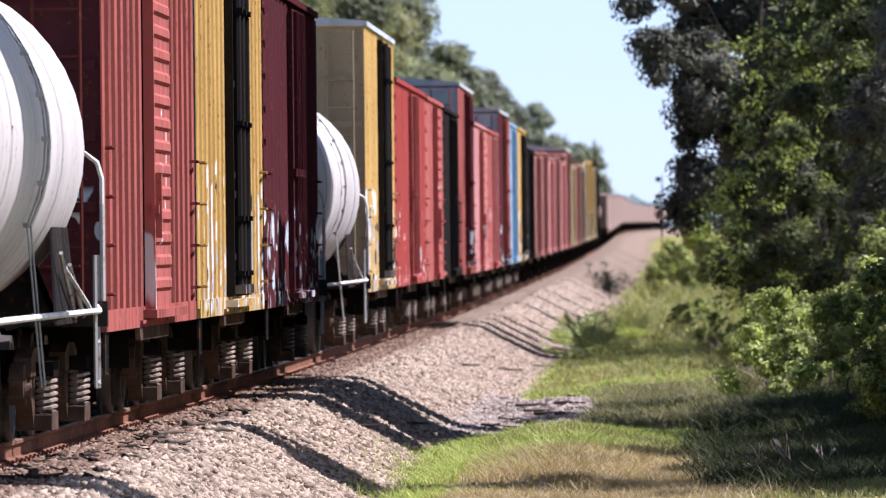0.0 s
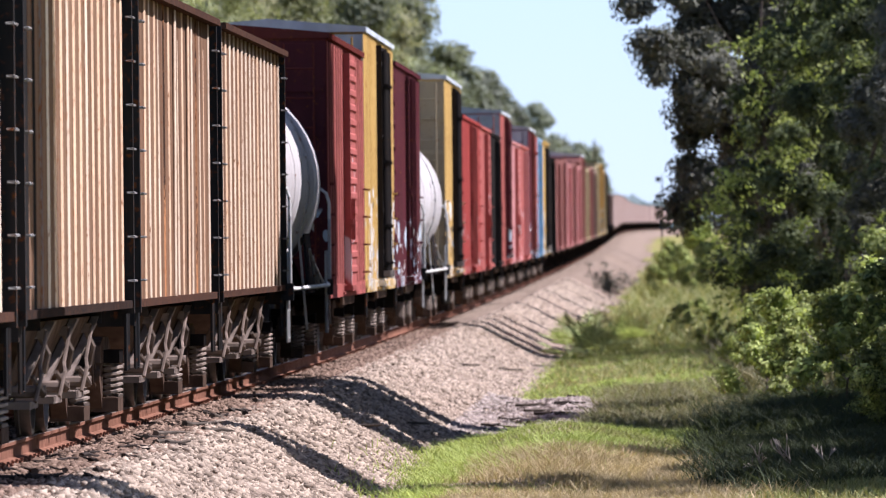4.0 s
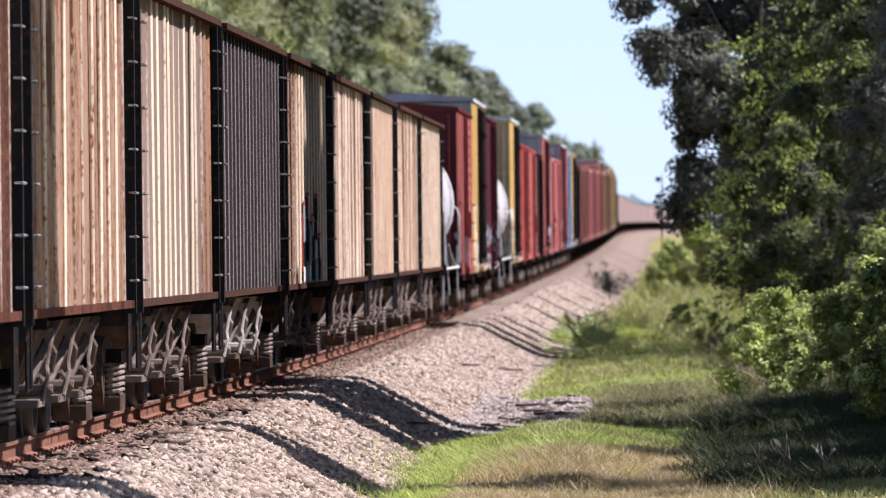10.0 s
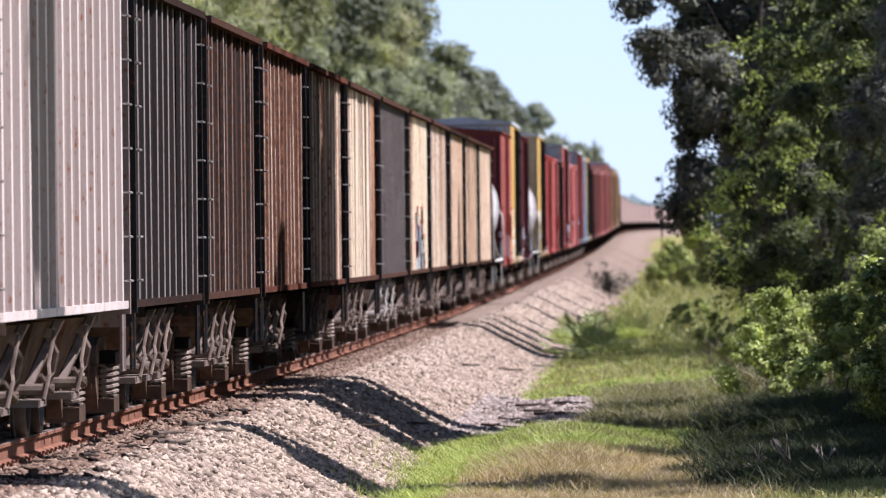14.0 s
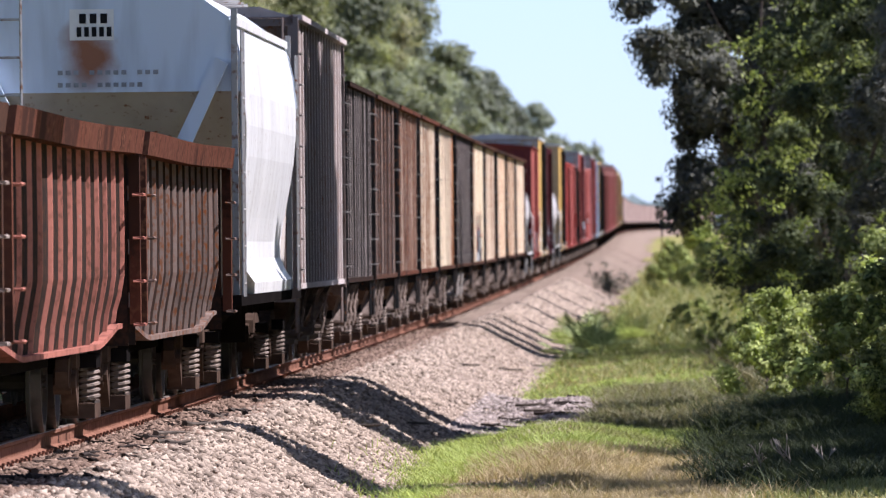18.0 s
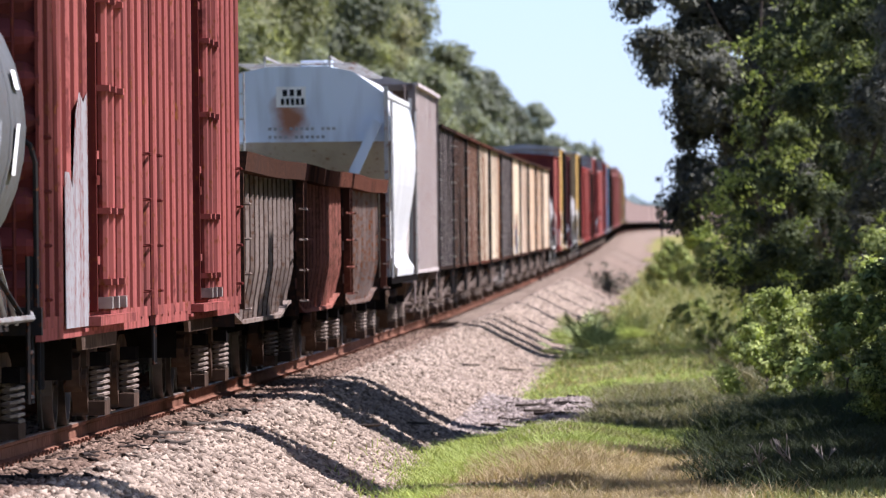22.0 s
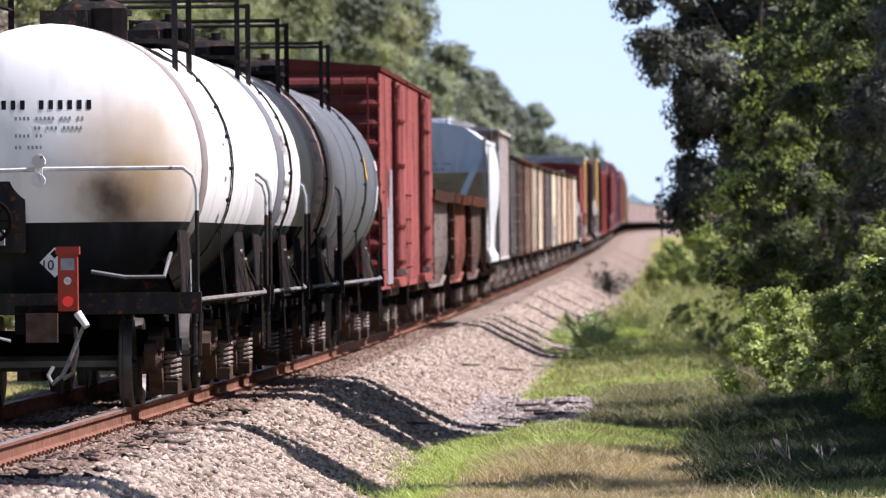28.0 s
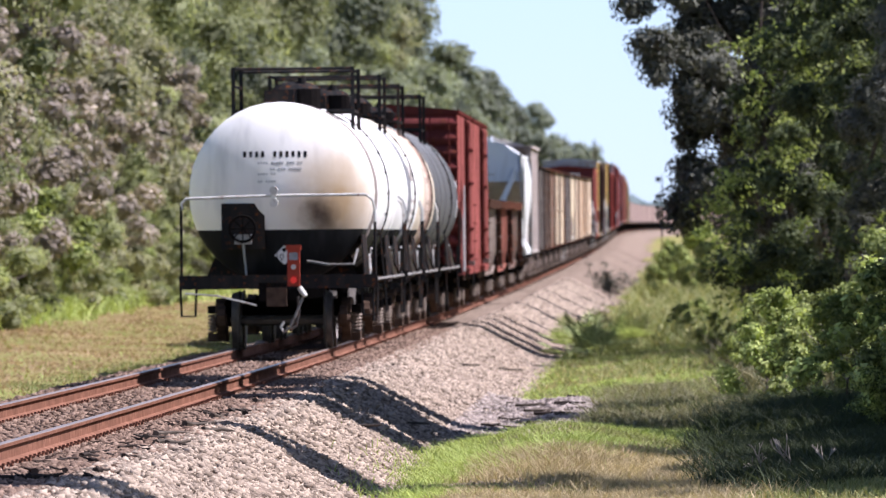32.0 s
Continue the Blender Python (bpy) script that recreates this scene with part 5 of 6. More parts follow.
def tail_details():
    """What hangs on the last tank's end: lettering, brake wheel, placard, marker, hose."""
    car, L, R, zc = TRAIN[0][0], 16.5, 1.48, 2.52
    a = L / 2 - 1.15
    face = lambda x, z: -a - .72 * math.sqrt(max(0, 1 - (x * x + (z - zc) ** 2) / (R * R)))
    def row(gaps, x, z0, h, step):
        for i, ch in enumerate(gaps):
            if ch != " ":
                xx, w = x + .09 + i * step, step * .48
                z = z0 - .06
                ring = ((xx, z), (xx + w, z), (xx + w, z + h), (xx, z + h))
                part("stencil_mark", Geo().prism([(p, face(p, q) - .003, q) for p, q in ring], [(p, face(p, q) + .02, q) for p, q in ring]), INK if ch == "x" else INK_GREY, car)
    row("xxxx xxxxxx", -.66, 3.16, .095, .098)
    row("yyyy yyyyy yyy yy", -.42, 3.05, .035, .043)
    row("yy yyy yyyyy", -.22, 2.95, .035, .043)
    row("yyyy yy", -.42, 2.87, .035, .043)
    row("yy yyyy", -.42, 2.75, .035, .043)
    yb = face(.68, 2.0) - .10
    part("brake_backing", Geo().prism([(-.93, yb, 1.62), (-.23, yb, 1.62), (-.23, yb, 2.36), (-.93, yb, 2.36)], [(-.93, yb + .3, 1.62), (-.23, yb + .2, 1.62), (-.23, yb + .12, 2.30), (-.93, yb + .3, 2.30)]), BLACK, car, "black plate behind the brake wheel")
    ring = [(-.58 + .21 * math.cos(t), yb - .16, 1.95 + .21 * math.sin(t)) for t in np.linspace(0, 2 * math.pi, 21)]
    w = part("brake_wheel", Geo().pipe(ring, .022, 6), STEEL_DARK, car, "black handbrake wheel")
    for k in range(4):
        t = k * math.pi / 4
        part("spoke", Geo().rod((-.58 + .20 * math.cos(t), yb - .16, 1.95 + .20 * math.sin(t)), (-.58 - .20 * math.cos(t), yb - .16, 1.95 - .20 * math.sin(t)), .012, 5), STEEL_DARK, w)
    part("brake_gear_box", Geo().box(-.72, -.44, yb - .14, yb + .05, 1.70, 1.86), GREY_ROD, car, "worn grey brake gear box")
    part("chain_rod", Geo().rod((-.58, yb - .05, 1.7), (-.52, yb + .1, 1.0), .02, 5), GREY_ROD, car)
    for z in (2.36, 2.56):
        part("rail_bracket", Geo().rod((-.06, -L / 2 - .02, z), (-.06, -L / 2 + .14, z), .07, 10), WHITE_ROD, car)
    part("bracket_bar", Geo().box(-.10, -.02, -L / 2 + .02, -L / 2 + .10, 2.32, 2.62), WHITE_ROD, car)
    px, pz, d = .10, 1.52, .155
    dia = lambda cx, cz, q, y: [(cx, y, cz - q), (cx + q, y, cz), (cx, y, cz + q), (cx - q, y, cz)]
    p = part("placard", Geo().prism(dia(px, pz, d, -L / 2 - .03), dia(px, pz, d, -L / 2)), PLACARD, car, "white diamond hazard placard")
    t = part("placard_number", text_mesh("10", .14), INK, p, "black figures 10")
    t.rotation_euler, t.location = (radians(90), 0, 0), (px - .075, -L / 2 - .034, pz - .075)
    part("placard_symbol", Geo().prism(dia(px, pz + .085, .045, -L / 2 - .036), dia(px, pz + .085, .045, -L / 2 - .031)), INK, p)
    y = -L / 2 - .52
    m = part("rear_marker", Geo().box(.17, .37, y - .12, y + .06, 1.02, 1.64).box(.15, .39, y - .13, y + .07, 1.60, 1.68), EOT_RED, car, "red rear marker box on the coupler")
    part("lens", Geo().rod((.27, y - .14, 1.12), (.27, y - .11, 1.12), .055, 12), LENS, m, "glowing red lamp")
    part("dial", Geo().rod((.27, y - .135, 1.33), (.27, y - .11, 1.33), .04, 12), WHITE_ROD, m)
    part("name_plate", Geo().box(.20, .34, y - .125, y - .118, 1.44, 1.56), INK_GREY, m)
    part("valve_handle", Geo().rod((.36, y, 1.0), (.46, y - .05, .86), .045, 8, .035), WHITE_ROD, car, "white painted hose valve")
    part("brake_hose", Geo().pipe([(.43, y - .03, .88), (.36, y - .05, .72), (.28, y - .06, .52), (.20, y - .04, .36), (.10, y, .28), (.05, y + .05, .36), (.10, y + .1, .45)], .022, 7), RAIL_GREY, car, "looped grey air hose")
    part("uncoupling_lever", Geo().pipe([(-1.5, -L / 2 - .06, .92), (-1.0, -L / 2 - .12, .88), (-.35, -L / 2 - .2, .72)], .016, 5), GREY_ROD, car)
    for x in (-1.46, 1.46):
        part("sill_step", Geo().pipe([(x - .12, -L / 2 + .05, 1.0), (x - .1, -L / 2 + .02, .55), (x + .12, -L / 2 + .02, .55), (x + .14, -L / 2 + .05, 1.0)], .022, 5), BLACK, car)
    part("underslung_pipe", Geo().pipe([(.45, -L / 2 + .4, 1.42), (.8, -L / 2 + .35, 1.36), (1.2, -L / 2 + .4, 1.36), (1.25, -L / 2 + .8, 1.6)], .022, 6), RAIL_GREY, car)
    # scuffs and stickers on the grey tank
    grey = TRAIN[3][0]
    patch = lambda th, y0, y1, dz, mat, lab: part("sticker", Geo().skin([[(1.575 * math.cos(th + q), yy, 2.59 + 1.575 * math.sin(th + q)) for q in (0, dz / 1.5)] for yy in (y0, y1)], closed=False, caps=False), mat, grey, lab)
    patch(.06, 2.0, 2.45, .34, YELLOW_MARK, "yellow sticker on the shell")
    patch(-.24, 7.3, 7.7, .38, PLACARD, "white notice on the shell")
    patch(.18, 7.5, 8.0, .15, PLACARD, "white notice on the shell")
    rr = random.Random(8)
    for k in range(14):
        y0 = rr.uniform(4.0, 5.9)
        th = rr.uniform(-.5, .05)
        part("scuff", Geo().skin([[(1.556 * math.cos(th + q), yy, 2.59 + 1.556 * math.sin(th + q)) for q in (0, .10, .2)] for yy in (y0, y0 + rr.uniform(.06, .2))], closed=False, caps=False), INK_GREY, grey, "pale scrape on the shell")
    # stencilled marks on the two short tanks
    for k, off, rad in ((1, -.4, 1.542), (2, -2.3, 1.562)):
        for z0, hh, n, step in ((.16, .30, 7, .36), (-.10, .07, 9, .24), (-.22, .07, 7, .24), (-.34, .07, 9, .24)):
            for i in range(n):
                if i % 4 != 3:
                    part("stencil_mark", Geo().skin([[(rad * math.cos(z0 + q), yy, 2.575 + rad * math.sin(z0 + q)) for q in (0, hh / 1.5)] for yy in (off + i * step, off + (i + .6) * step)], closed=False, caps=False), TANK_INK, TRAIN[k][0])


tail_details()


def motions():
    """The train draws away along the line; the rear wheels roll."""
    for car, mid, spread in TRAIN:
        rows = []
        for k in range(17):
            t = 2.0 * k
            s = mid + travelled(t)
            a, b = line(s - spread / 2), line(s + spread / 2)
            d = (b - a).normalized()
            r = d.cross(Vector((0, 0, 1))).normalized()
            r = (r + Vector((0, 0, CANT))).normalized()
            u = r.cross(d).normalized()
            m = Matrix((r, d, u)).transposed().to_4x4()
            m.translation = (a + b) / 2
            rows.append((t, m))
        walk(car, rows)
    for w in ROLLING:
        base = w.location.copy()
        walk(w, [(k / 15.0, Matrix.Translation(base) @ Matrix.Rotation(-travelled(k / 15.0) / .457, 4, "X")) for k in range(481)])

# ======== trees and undergrowth ========
LEAF_OAK = leaf_material("oak_leaves", (.20, .215, .115), (.33, .345, .185), patch=(.65, 1.2), size=.5, glow=.38)
LEAF_DEEP = leaf_material("deep_green_leaves", (.155, .175, .12), (.275, .295, .20), patch=(.65, 1.2), size=.4, glow=.38)
# dark leaf colour carries the shaded side of the near oaks
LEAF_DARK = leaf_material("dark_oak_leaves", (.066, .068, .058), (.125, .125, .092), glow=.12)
LEAF_MIX = leaf_material("mixed_leaves", (.25, .245, .155), (.38, .365, .235), patch=(.65, 1.2), size=.5, glow=.38)
# edge crowns darkened as shaded; shoot and bush leaves brightened as sunlit
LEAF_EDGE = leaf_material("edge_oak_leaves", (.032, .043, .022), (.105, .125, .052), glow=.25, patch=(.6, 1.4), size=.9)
LEAF_SHOOT = leaf_material("sunlit_yellow_green_leaves", (.14, .18, .05), (.42, .47, .165), glow=.4, patch=(.7, 1.2), size=1.2)
LEAF_BRIGHT = leaf_material("sunlit_leaves", (.09, .12, .04), (.48, .53, .19), patch=(.55, 1.25), size=1.6)
LEAF_DRY = leaf_material("dry_grey_twigs", (.24, .20, .165), (.42, .355, .30), gloss=.8)
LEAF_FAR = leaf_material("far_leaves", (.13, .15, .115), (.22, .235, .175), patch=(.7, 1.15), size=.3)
FROND = leaf_material("palmetto_fronds", (.24, .30, .11), (.50, .55, .26))
BLADE_GREEN = leaf_material("green_grass_blades", (.20, .26, .065), (.42, .47, .15), gloss=.6)
BLADE_LIME = leaf_material("fresh_lime_grass_blades", (.27, .36, .075), (.50, .58, .19), gloss=.6)
BLADE_MIX = leaf_material("mixed_grass_blades", (.12, .15, .045), (.31, .29, .135), gloss=.6)
BLADE_STRAW = leaf_material("straw_grass_blades", (.29, .22, .125), (.54, .43, .275), gloss=.7)
# green taken very dark: deepens the oaks' shade through the blade colour
BLADE_SHADE = leaf_material("shade_darkened_weed_blades", (.03, .042, .022), (.078, .095, .048), gloss=.7)
# brown of dry stems, darkened as well for the shaded spots
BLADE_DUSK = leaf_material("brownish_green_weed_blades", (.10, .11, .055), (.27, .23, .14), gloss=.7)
BLADE_BROWN = leaf_material("brown_dry_grass_blades", (.27, .175, .10), (.50, .355, .235), gloss=.8)
BLADE_TAN = leaf_material("tan_grass_blades", (.36, .25, .14), (.60, .44, .28), gloss=.8)


def leaves(name, centres, radii, count, size, material, seed, flat=.8, aspect=.5, core=.10):
    """A crown of single leaves gathered in clumps round the given centres."""
    r = np.random.RandomState(seed)
    c, rad = np.array(centres, float), np.array(radii, float)
    pick = r.choice(len(c), count, p=rad ** 2 / (rad ** 2).sum())
    d = r.randn(count, 3)
    d /= np.linalg.norm(d, axis=1)[:, None]
    p = c[pick] + d * (rad[pick] * (.35 + .65 * r.rand(count) ** .5))[:, None] * np.array([1, 1, flat])
    up = r.randn(count, 3) * .42 + d * .8 + np.array([0, 0, .45])
    u = np.cross(up, r.randn(count, 3))
    u /= np.linalg.norm(u, axis=1)[:, None]
    w = np.cross(up, u)
    w /= np.linalg.norm(w, axis=1)[:, None]
    ln = size * (.6 + .8 * r.rand(count))[:, None]
    # large inner leaves keep the heart of each clump dark
    inner = int(count * core)
    p[:inner] = c[pick[:inner]] + d[:inner] * (rad[pick[:inner]] * .5 * r.rand(inner))[:, None]
    ln[:inner] = np.minimum(size * 4.5, rad[pick[:inner]][:, None] * .55)
    nrm = np.cross(u, w) * ln * .18
    v = np.stack([p - u * ln, p + w * ln * aspect + nrm, p + u * ln, p - w * ln * aspect + nrm], 1).reshape(-1, 3)
    f = np.arange(count * 4).reshape(-1, 4)
    return fast_mesh(name, v, f, material)


def crown_clumps(height, spread, base, n, seed, size=.34):
    r = random.Random(seed)
    cs, rs = [], []
    for _ in range(n):
        z = base + (height - base) * r.random() ** .8
        q = (z - base) / (height - base)
        reach = spread * (.55 + .6 * math.sin(math.pi * min(1, .18 + .8 * q))) * (1 - .55 * q ** 3)
        a, d = r.uniform(0, 2 * math.pi), reach * r.random() ** .5
        cs.append((d * math.cos(a), d * math.sin(a), z))
        rs.append(r.uniform(.4, 1.0) * spread * size)
    return cs, rs


def trunk_geo(height, radius, clumps, seed, limbs=3):
    r = random.Random(seed)
    g = Geo()
    p = [Vector((0, 0, -.4))]
    for i in range(6):
        p.append(Vector((r.uniform(-.25, .25), r.uniform(-.25, .25), height * .8 * (i + 1) / 6)))
    for i in range(6):
        g.rod(p[i], p[i + 1], radius * (1 - i / 7), 7, radius * (1 - (i + 1) / 7))
    for c in clumps[::limbs]:
        k = min(5, max(1, int(c[2] / height * 6)))
        b = p[k]
        m = (b + Vector(c)) / 2 + Vector((0, 0, -.3))
        g.rod(b, m, radius * .2, 5, radius * .13)
        g.rod(m, Vector(c), radius * .13, 5, radius * .04)
    return g


def tree_kind(height, spread, base, n, count, size, material, seed, clump=.34, girth=1.0, limbs=3):
    cs, rs = crown_clumps(height, spread, base, n, seed, clump)
    return leaves("crown", cs, rs, count, size, material, seed), trunk_geo(height, (.08 + height * .012) * girth, cs, seed, limbs).mesh("trunk")


def with_shoots(kind, n, ln, material, seed, height, spread):
    """Adds leafy shoots, coloured as sunlit, that stand out of the crown towards the open side."""
    r = np.random.RandomState(seed)
    cs, rs = [], []
    for _ in range(n):
        z = height * (.12 + .84 * r.rand())
        a = r.uniform(math.pi * .95, math.pi * 1.62)
        reach = spread * (.55 + .6 * math.sin(math.pi * min(1, .2 + .75 * z / height))) * (1 - .5 * (z / height) ** 3) * r.uniform(.78, 1.0)
        p = np.array([reach * math.cos(a), reach * math.sin(a), z])
        d = np.array([math.cos(a) + r.randn() * .35, math.sin(a) + r.randn() * .35, r.uniform(-.55, .5)])
        d /= np.linalg.norm(d)
        m = ln * r.uniform(.5, 1.3)
        for q in np.linspace(0, 1, 6):
            cs.append(p + d * m * q + np.array([0, 0, -.25 * m * q * q]))
            rs.append(.20 * (1 - .6 * q) + .03)
    return kind + (leaves("young_growth", cs, rs, n * 46, .062, material, seed, core=0),)


OAKS = [tree_kind(11.5 + .8 * k, 3.6 + .3 * k, .3, 44, 22000, .085, m, 20 + k, .36, limbs=9) for k, m in enumerate((LEAF_OAK, LEAF_MIX, LEAF_OAK, LEAF_MIX, LEAF_OAK))]
DEEP_OAKS = [tree_kind(12.0 + .7 * k, 3.7 + .3 * k, .3, 40, 15000, .13, LEAF_DEEP, 25 + k, .38, limbs=9) for k in range(3)]
BACK_OAKS = [tree_kind(13.0 + k, 4.2, 1.5, 40, 5000, .17, m, 30 + k, .36, limbs=9) for k, m in enumerate((LEAF_OAK, LEAF_DEEP))]
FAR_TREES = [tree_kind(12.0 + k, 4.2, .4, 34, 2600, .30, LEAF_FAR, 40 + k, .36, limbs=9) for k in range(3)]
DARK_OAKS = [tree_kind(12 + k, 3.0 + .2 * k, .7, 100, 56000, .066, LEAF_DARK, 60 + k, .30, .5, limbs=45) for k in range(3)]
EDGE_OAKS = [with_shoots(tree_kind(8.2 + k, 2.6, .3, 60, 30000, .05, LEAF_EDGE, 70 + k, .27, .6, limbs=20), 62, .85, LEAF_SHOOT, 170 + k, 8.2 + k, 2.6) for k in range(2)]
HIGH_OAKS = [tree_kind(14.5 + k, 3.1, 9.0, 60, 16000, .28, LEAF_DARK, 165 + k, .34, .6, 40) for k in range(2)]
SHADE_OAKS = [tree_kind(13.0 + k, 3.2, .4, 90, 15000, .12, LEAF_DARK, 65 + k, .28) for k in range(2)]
SHRUBS = [tree_kind(2.6 + .7 * k, 1.6 + .2 * k, .1, 30, 6000, .055, m, 80 + k, .28, .4) for k, m in enumerate((LEAF_MIX, LEAF_BRIGHT, LEAF_OAK))]
BUSHES = [tree_kind(1.7 + .3 * k, 1.15, .05, 30, 4200, .048, m, 90 + k, .26, .25) for k, m in enumerate((LEAF_BRIGHT, LEAF_BRIGHT, LEAF_SHOOT))]
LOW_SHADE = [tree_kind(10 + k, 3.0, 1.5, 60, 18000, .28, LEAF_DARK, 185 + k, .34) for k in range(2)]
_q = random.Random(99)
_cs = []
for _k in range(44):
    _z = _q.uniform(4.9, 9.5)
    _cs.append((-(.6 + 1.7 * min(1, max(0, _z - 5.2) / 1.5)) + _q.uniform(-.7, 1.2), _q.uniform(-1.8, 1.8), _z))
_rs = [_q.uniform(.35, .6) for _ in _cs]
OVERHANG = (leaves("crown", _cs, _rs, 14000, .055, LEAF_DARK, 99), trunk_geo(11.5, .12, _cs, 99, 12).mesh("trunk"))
TWIGS = [tree_kind(7.5, 2.0, 1.5, 26, 3500, .10, LEAF_DRY, 97, .3, .8)]


def plant(kind, s, u, turn, scale, name="tree", label="", category="tree", group=""):
    crown, trunk, *shoots = kind
    p = line(s, u, ground_z(u, s))
    t = thing(name, label, category, group, at=p)
    t.rotation_euler = (0, 0, turn)
    t.scale = scale if isinstance(scale, tuple) else (scale, scale, scale)
    part("trunk", trunk, BARK, t)
    part("crown", crown, None, t)
    for me in shoots:
        part("young_growth", me, None, t, "shoots in a sunlit yellow-green")
    return t


_r = random.Random(7)
FARSIDE, NEARSIDE = "trees beyond the track", "trees beside the track"
y = 205.0
while y < 860:
    tall = float(np.interp(y, [200, 400, 480, 560, 620, 700, 752, 768, 860], [1.0, 1.05, 1.2, 1.25, 1.4, 1.5, 1.5, 1.0, .95]))
    front = OAKS[_r.randrange(5)] if _r.random() < np.interp(y, [330, 520], [.95, .15]) else DEEP_OAKS[_r.randrange(3)]
    plant(front, at_y(y), -14.0 - _r.uniform(0, 2.4) - (1.4 if y > 560 else 0), _r.uniform(0, 6.28), _r.uniform(.82, 1.12) * tall, label="broad-leaved tree in a dense green row", group=FARSIDE)
    plant(BACK_OAKS[_r.randrange(2)], at_y(y + 6), -19.5 - _r.uniform(0, 3), _r.uniform(0, 6.28), _r.uniform(1.0, 1.2) * tall, label="tall broad-leaved tree behind the front row", group=FARSIDE)
    for dy, u in ((1, -11.4), (4, -12.2), (7.5, -11.6)):
        plant(SHRUBS[_r.randrange(3)], at_y(y + dy), u - _r.uniform(0, .8), _r.uniform(0, 6.28), _r.uniform(.7, 1.25), "shrub", "leafy shrub at the edge of the wood", "shrub", "shrubs beyond the track")
    if _r.random() < (.5 if y < 400 else .25):
        plant(TWIGS[0], at_y(y + 3), -11.6, _r.uniform(0, 6.28), _r.uniform(.9, 1.25), label="grey leafless tree at the wood's edge", group=FARSIDE)
    y += 10.0 if y < 420 else 15.0
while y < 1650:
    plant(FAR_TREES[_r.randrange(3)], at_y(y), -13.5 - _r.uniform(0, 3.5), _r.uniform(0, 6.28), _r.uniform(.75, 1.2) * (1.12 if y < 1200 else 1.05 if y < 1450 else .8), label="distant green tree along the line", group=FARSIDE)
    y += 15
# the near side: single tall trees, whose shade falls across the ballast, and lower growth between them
# out of view on the right, added to shade the grass bank
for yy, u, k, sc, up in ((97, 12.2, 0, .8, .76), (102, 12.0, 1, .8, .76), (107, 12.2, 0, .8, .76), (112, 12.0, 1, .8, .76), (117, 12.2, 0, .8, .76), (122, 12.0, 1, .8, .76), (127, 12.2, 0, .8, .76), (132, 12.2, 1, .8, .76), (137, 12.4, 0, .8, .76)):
    plant(SHADE_OAKS[k], at_y(yy), u, yy * .7, (sc * .85, sc * .8, sc * up), label="unseen oak that shades the grass bank", group=NEARSIDE)
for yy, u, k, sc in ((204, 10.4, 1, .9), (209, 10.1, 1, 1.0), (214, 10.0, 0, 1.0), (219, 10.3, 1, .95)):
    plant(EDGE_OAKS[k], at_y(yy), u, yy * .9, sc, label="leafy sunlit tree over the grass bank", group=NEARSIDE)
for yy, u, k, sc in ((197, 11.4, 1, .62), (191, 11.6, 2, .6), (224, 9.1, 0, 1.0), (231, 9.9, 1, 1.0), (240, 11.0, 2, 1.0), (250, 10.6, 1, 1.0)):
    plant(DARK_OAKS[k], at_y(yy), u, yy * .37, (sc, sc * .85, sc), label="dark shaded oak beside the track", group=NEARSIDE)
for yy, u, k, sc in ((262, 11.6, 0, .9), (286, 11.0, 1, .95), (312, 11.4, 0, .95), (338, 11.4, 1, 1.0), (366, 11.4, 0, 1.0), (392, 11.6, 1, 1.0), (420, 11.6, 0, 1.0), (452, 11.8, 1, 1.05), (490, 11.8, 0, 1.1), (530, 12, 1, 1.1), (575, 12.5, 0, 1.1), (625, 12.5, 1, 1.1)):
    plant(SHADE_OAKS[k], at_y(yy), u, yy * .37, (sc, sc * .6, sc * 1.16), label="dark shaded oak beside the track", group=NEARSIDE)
# unseen crowns, scaled and set to cast the shade bands on ballast and train
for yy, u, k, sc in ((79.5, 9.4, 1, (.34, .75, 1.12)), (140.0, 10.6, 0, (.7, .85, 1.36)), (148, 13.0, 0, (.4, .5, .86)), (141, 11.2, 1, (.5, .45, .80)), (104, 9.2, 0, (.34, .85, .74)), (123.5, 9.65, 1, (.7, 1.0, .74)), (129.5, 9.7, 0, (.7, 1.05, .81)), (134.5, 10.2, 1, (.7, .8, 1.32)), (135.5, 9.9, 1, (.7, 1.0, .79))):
    plant(HIGH_OAKS[k], at_y(yy), u, yy * .7, sc, label="unseen tall oak whose high crown shades the ballast", group=NEARSIDE)
# an unseen row farther right, added to darken the lower bank
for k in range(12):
    plant(LOW_SHADE[k % 2], at_y(94 + 4.2 * k), 16.0 + .3 * (k % 3), k * 1.7, (1.0, 1.0, 1.1), label="unseen dense oak that deepens the bank's shade", group=NEARSIDE)
# dark-leaved shrubs that fill in the deep shade under the oaks
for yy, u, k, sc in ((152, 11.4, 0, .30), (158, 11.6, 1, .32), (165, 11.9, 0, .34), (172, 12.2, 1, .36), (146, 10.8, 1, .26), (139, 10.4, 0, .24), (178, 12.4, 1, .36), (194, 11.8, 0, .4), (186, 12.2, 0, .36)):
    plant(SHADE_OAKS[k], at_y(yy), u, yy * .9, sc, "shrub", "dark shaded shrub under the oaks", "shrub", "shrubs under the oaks")
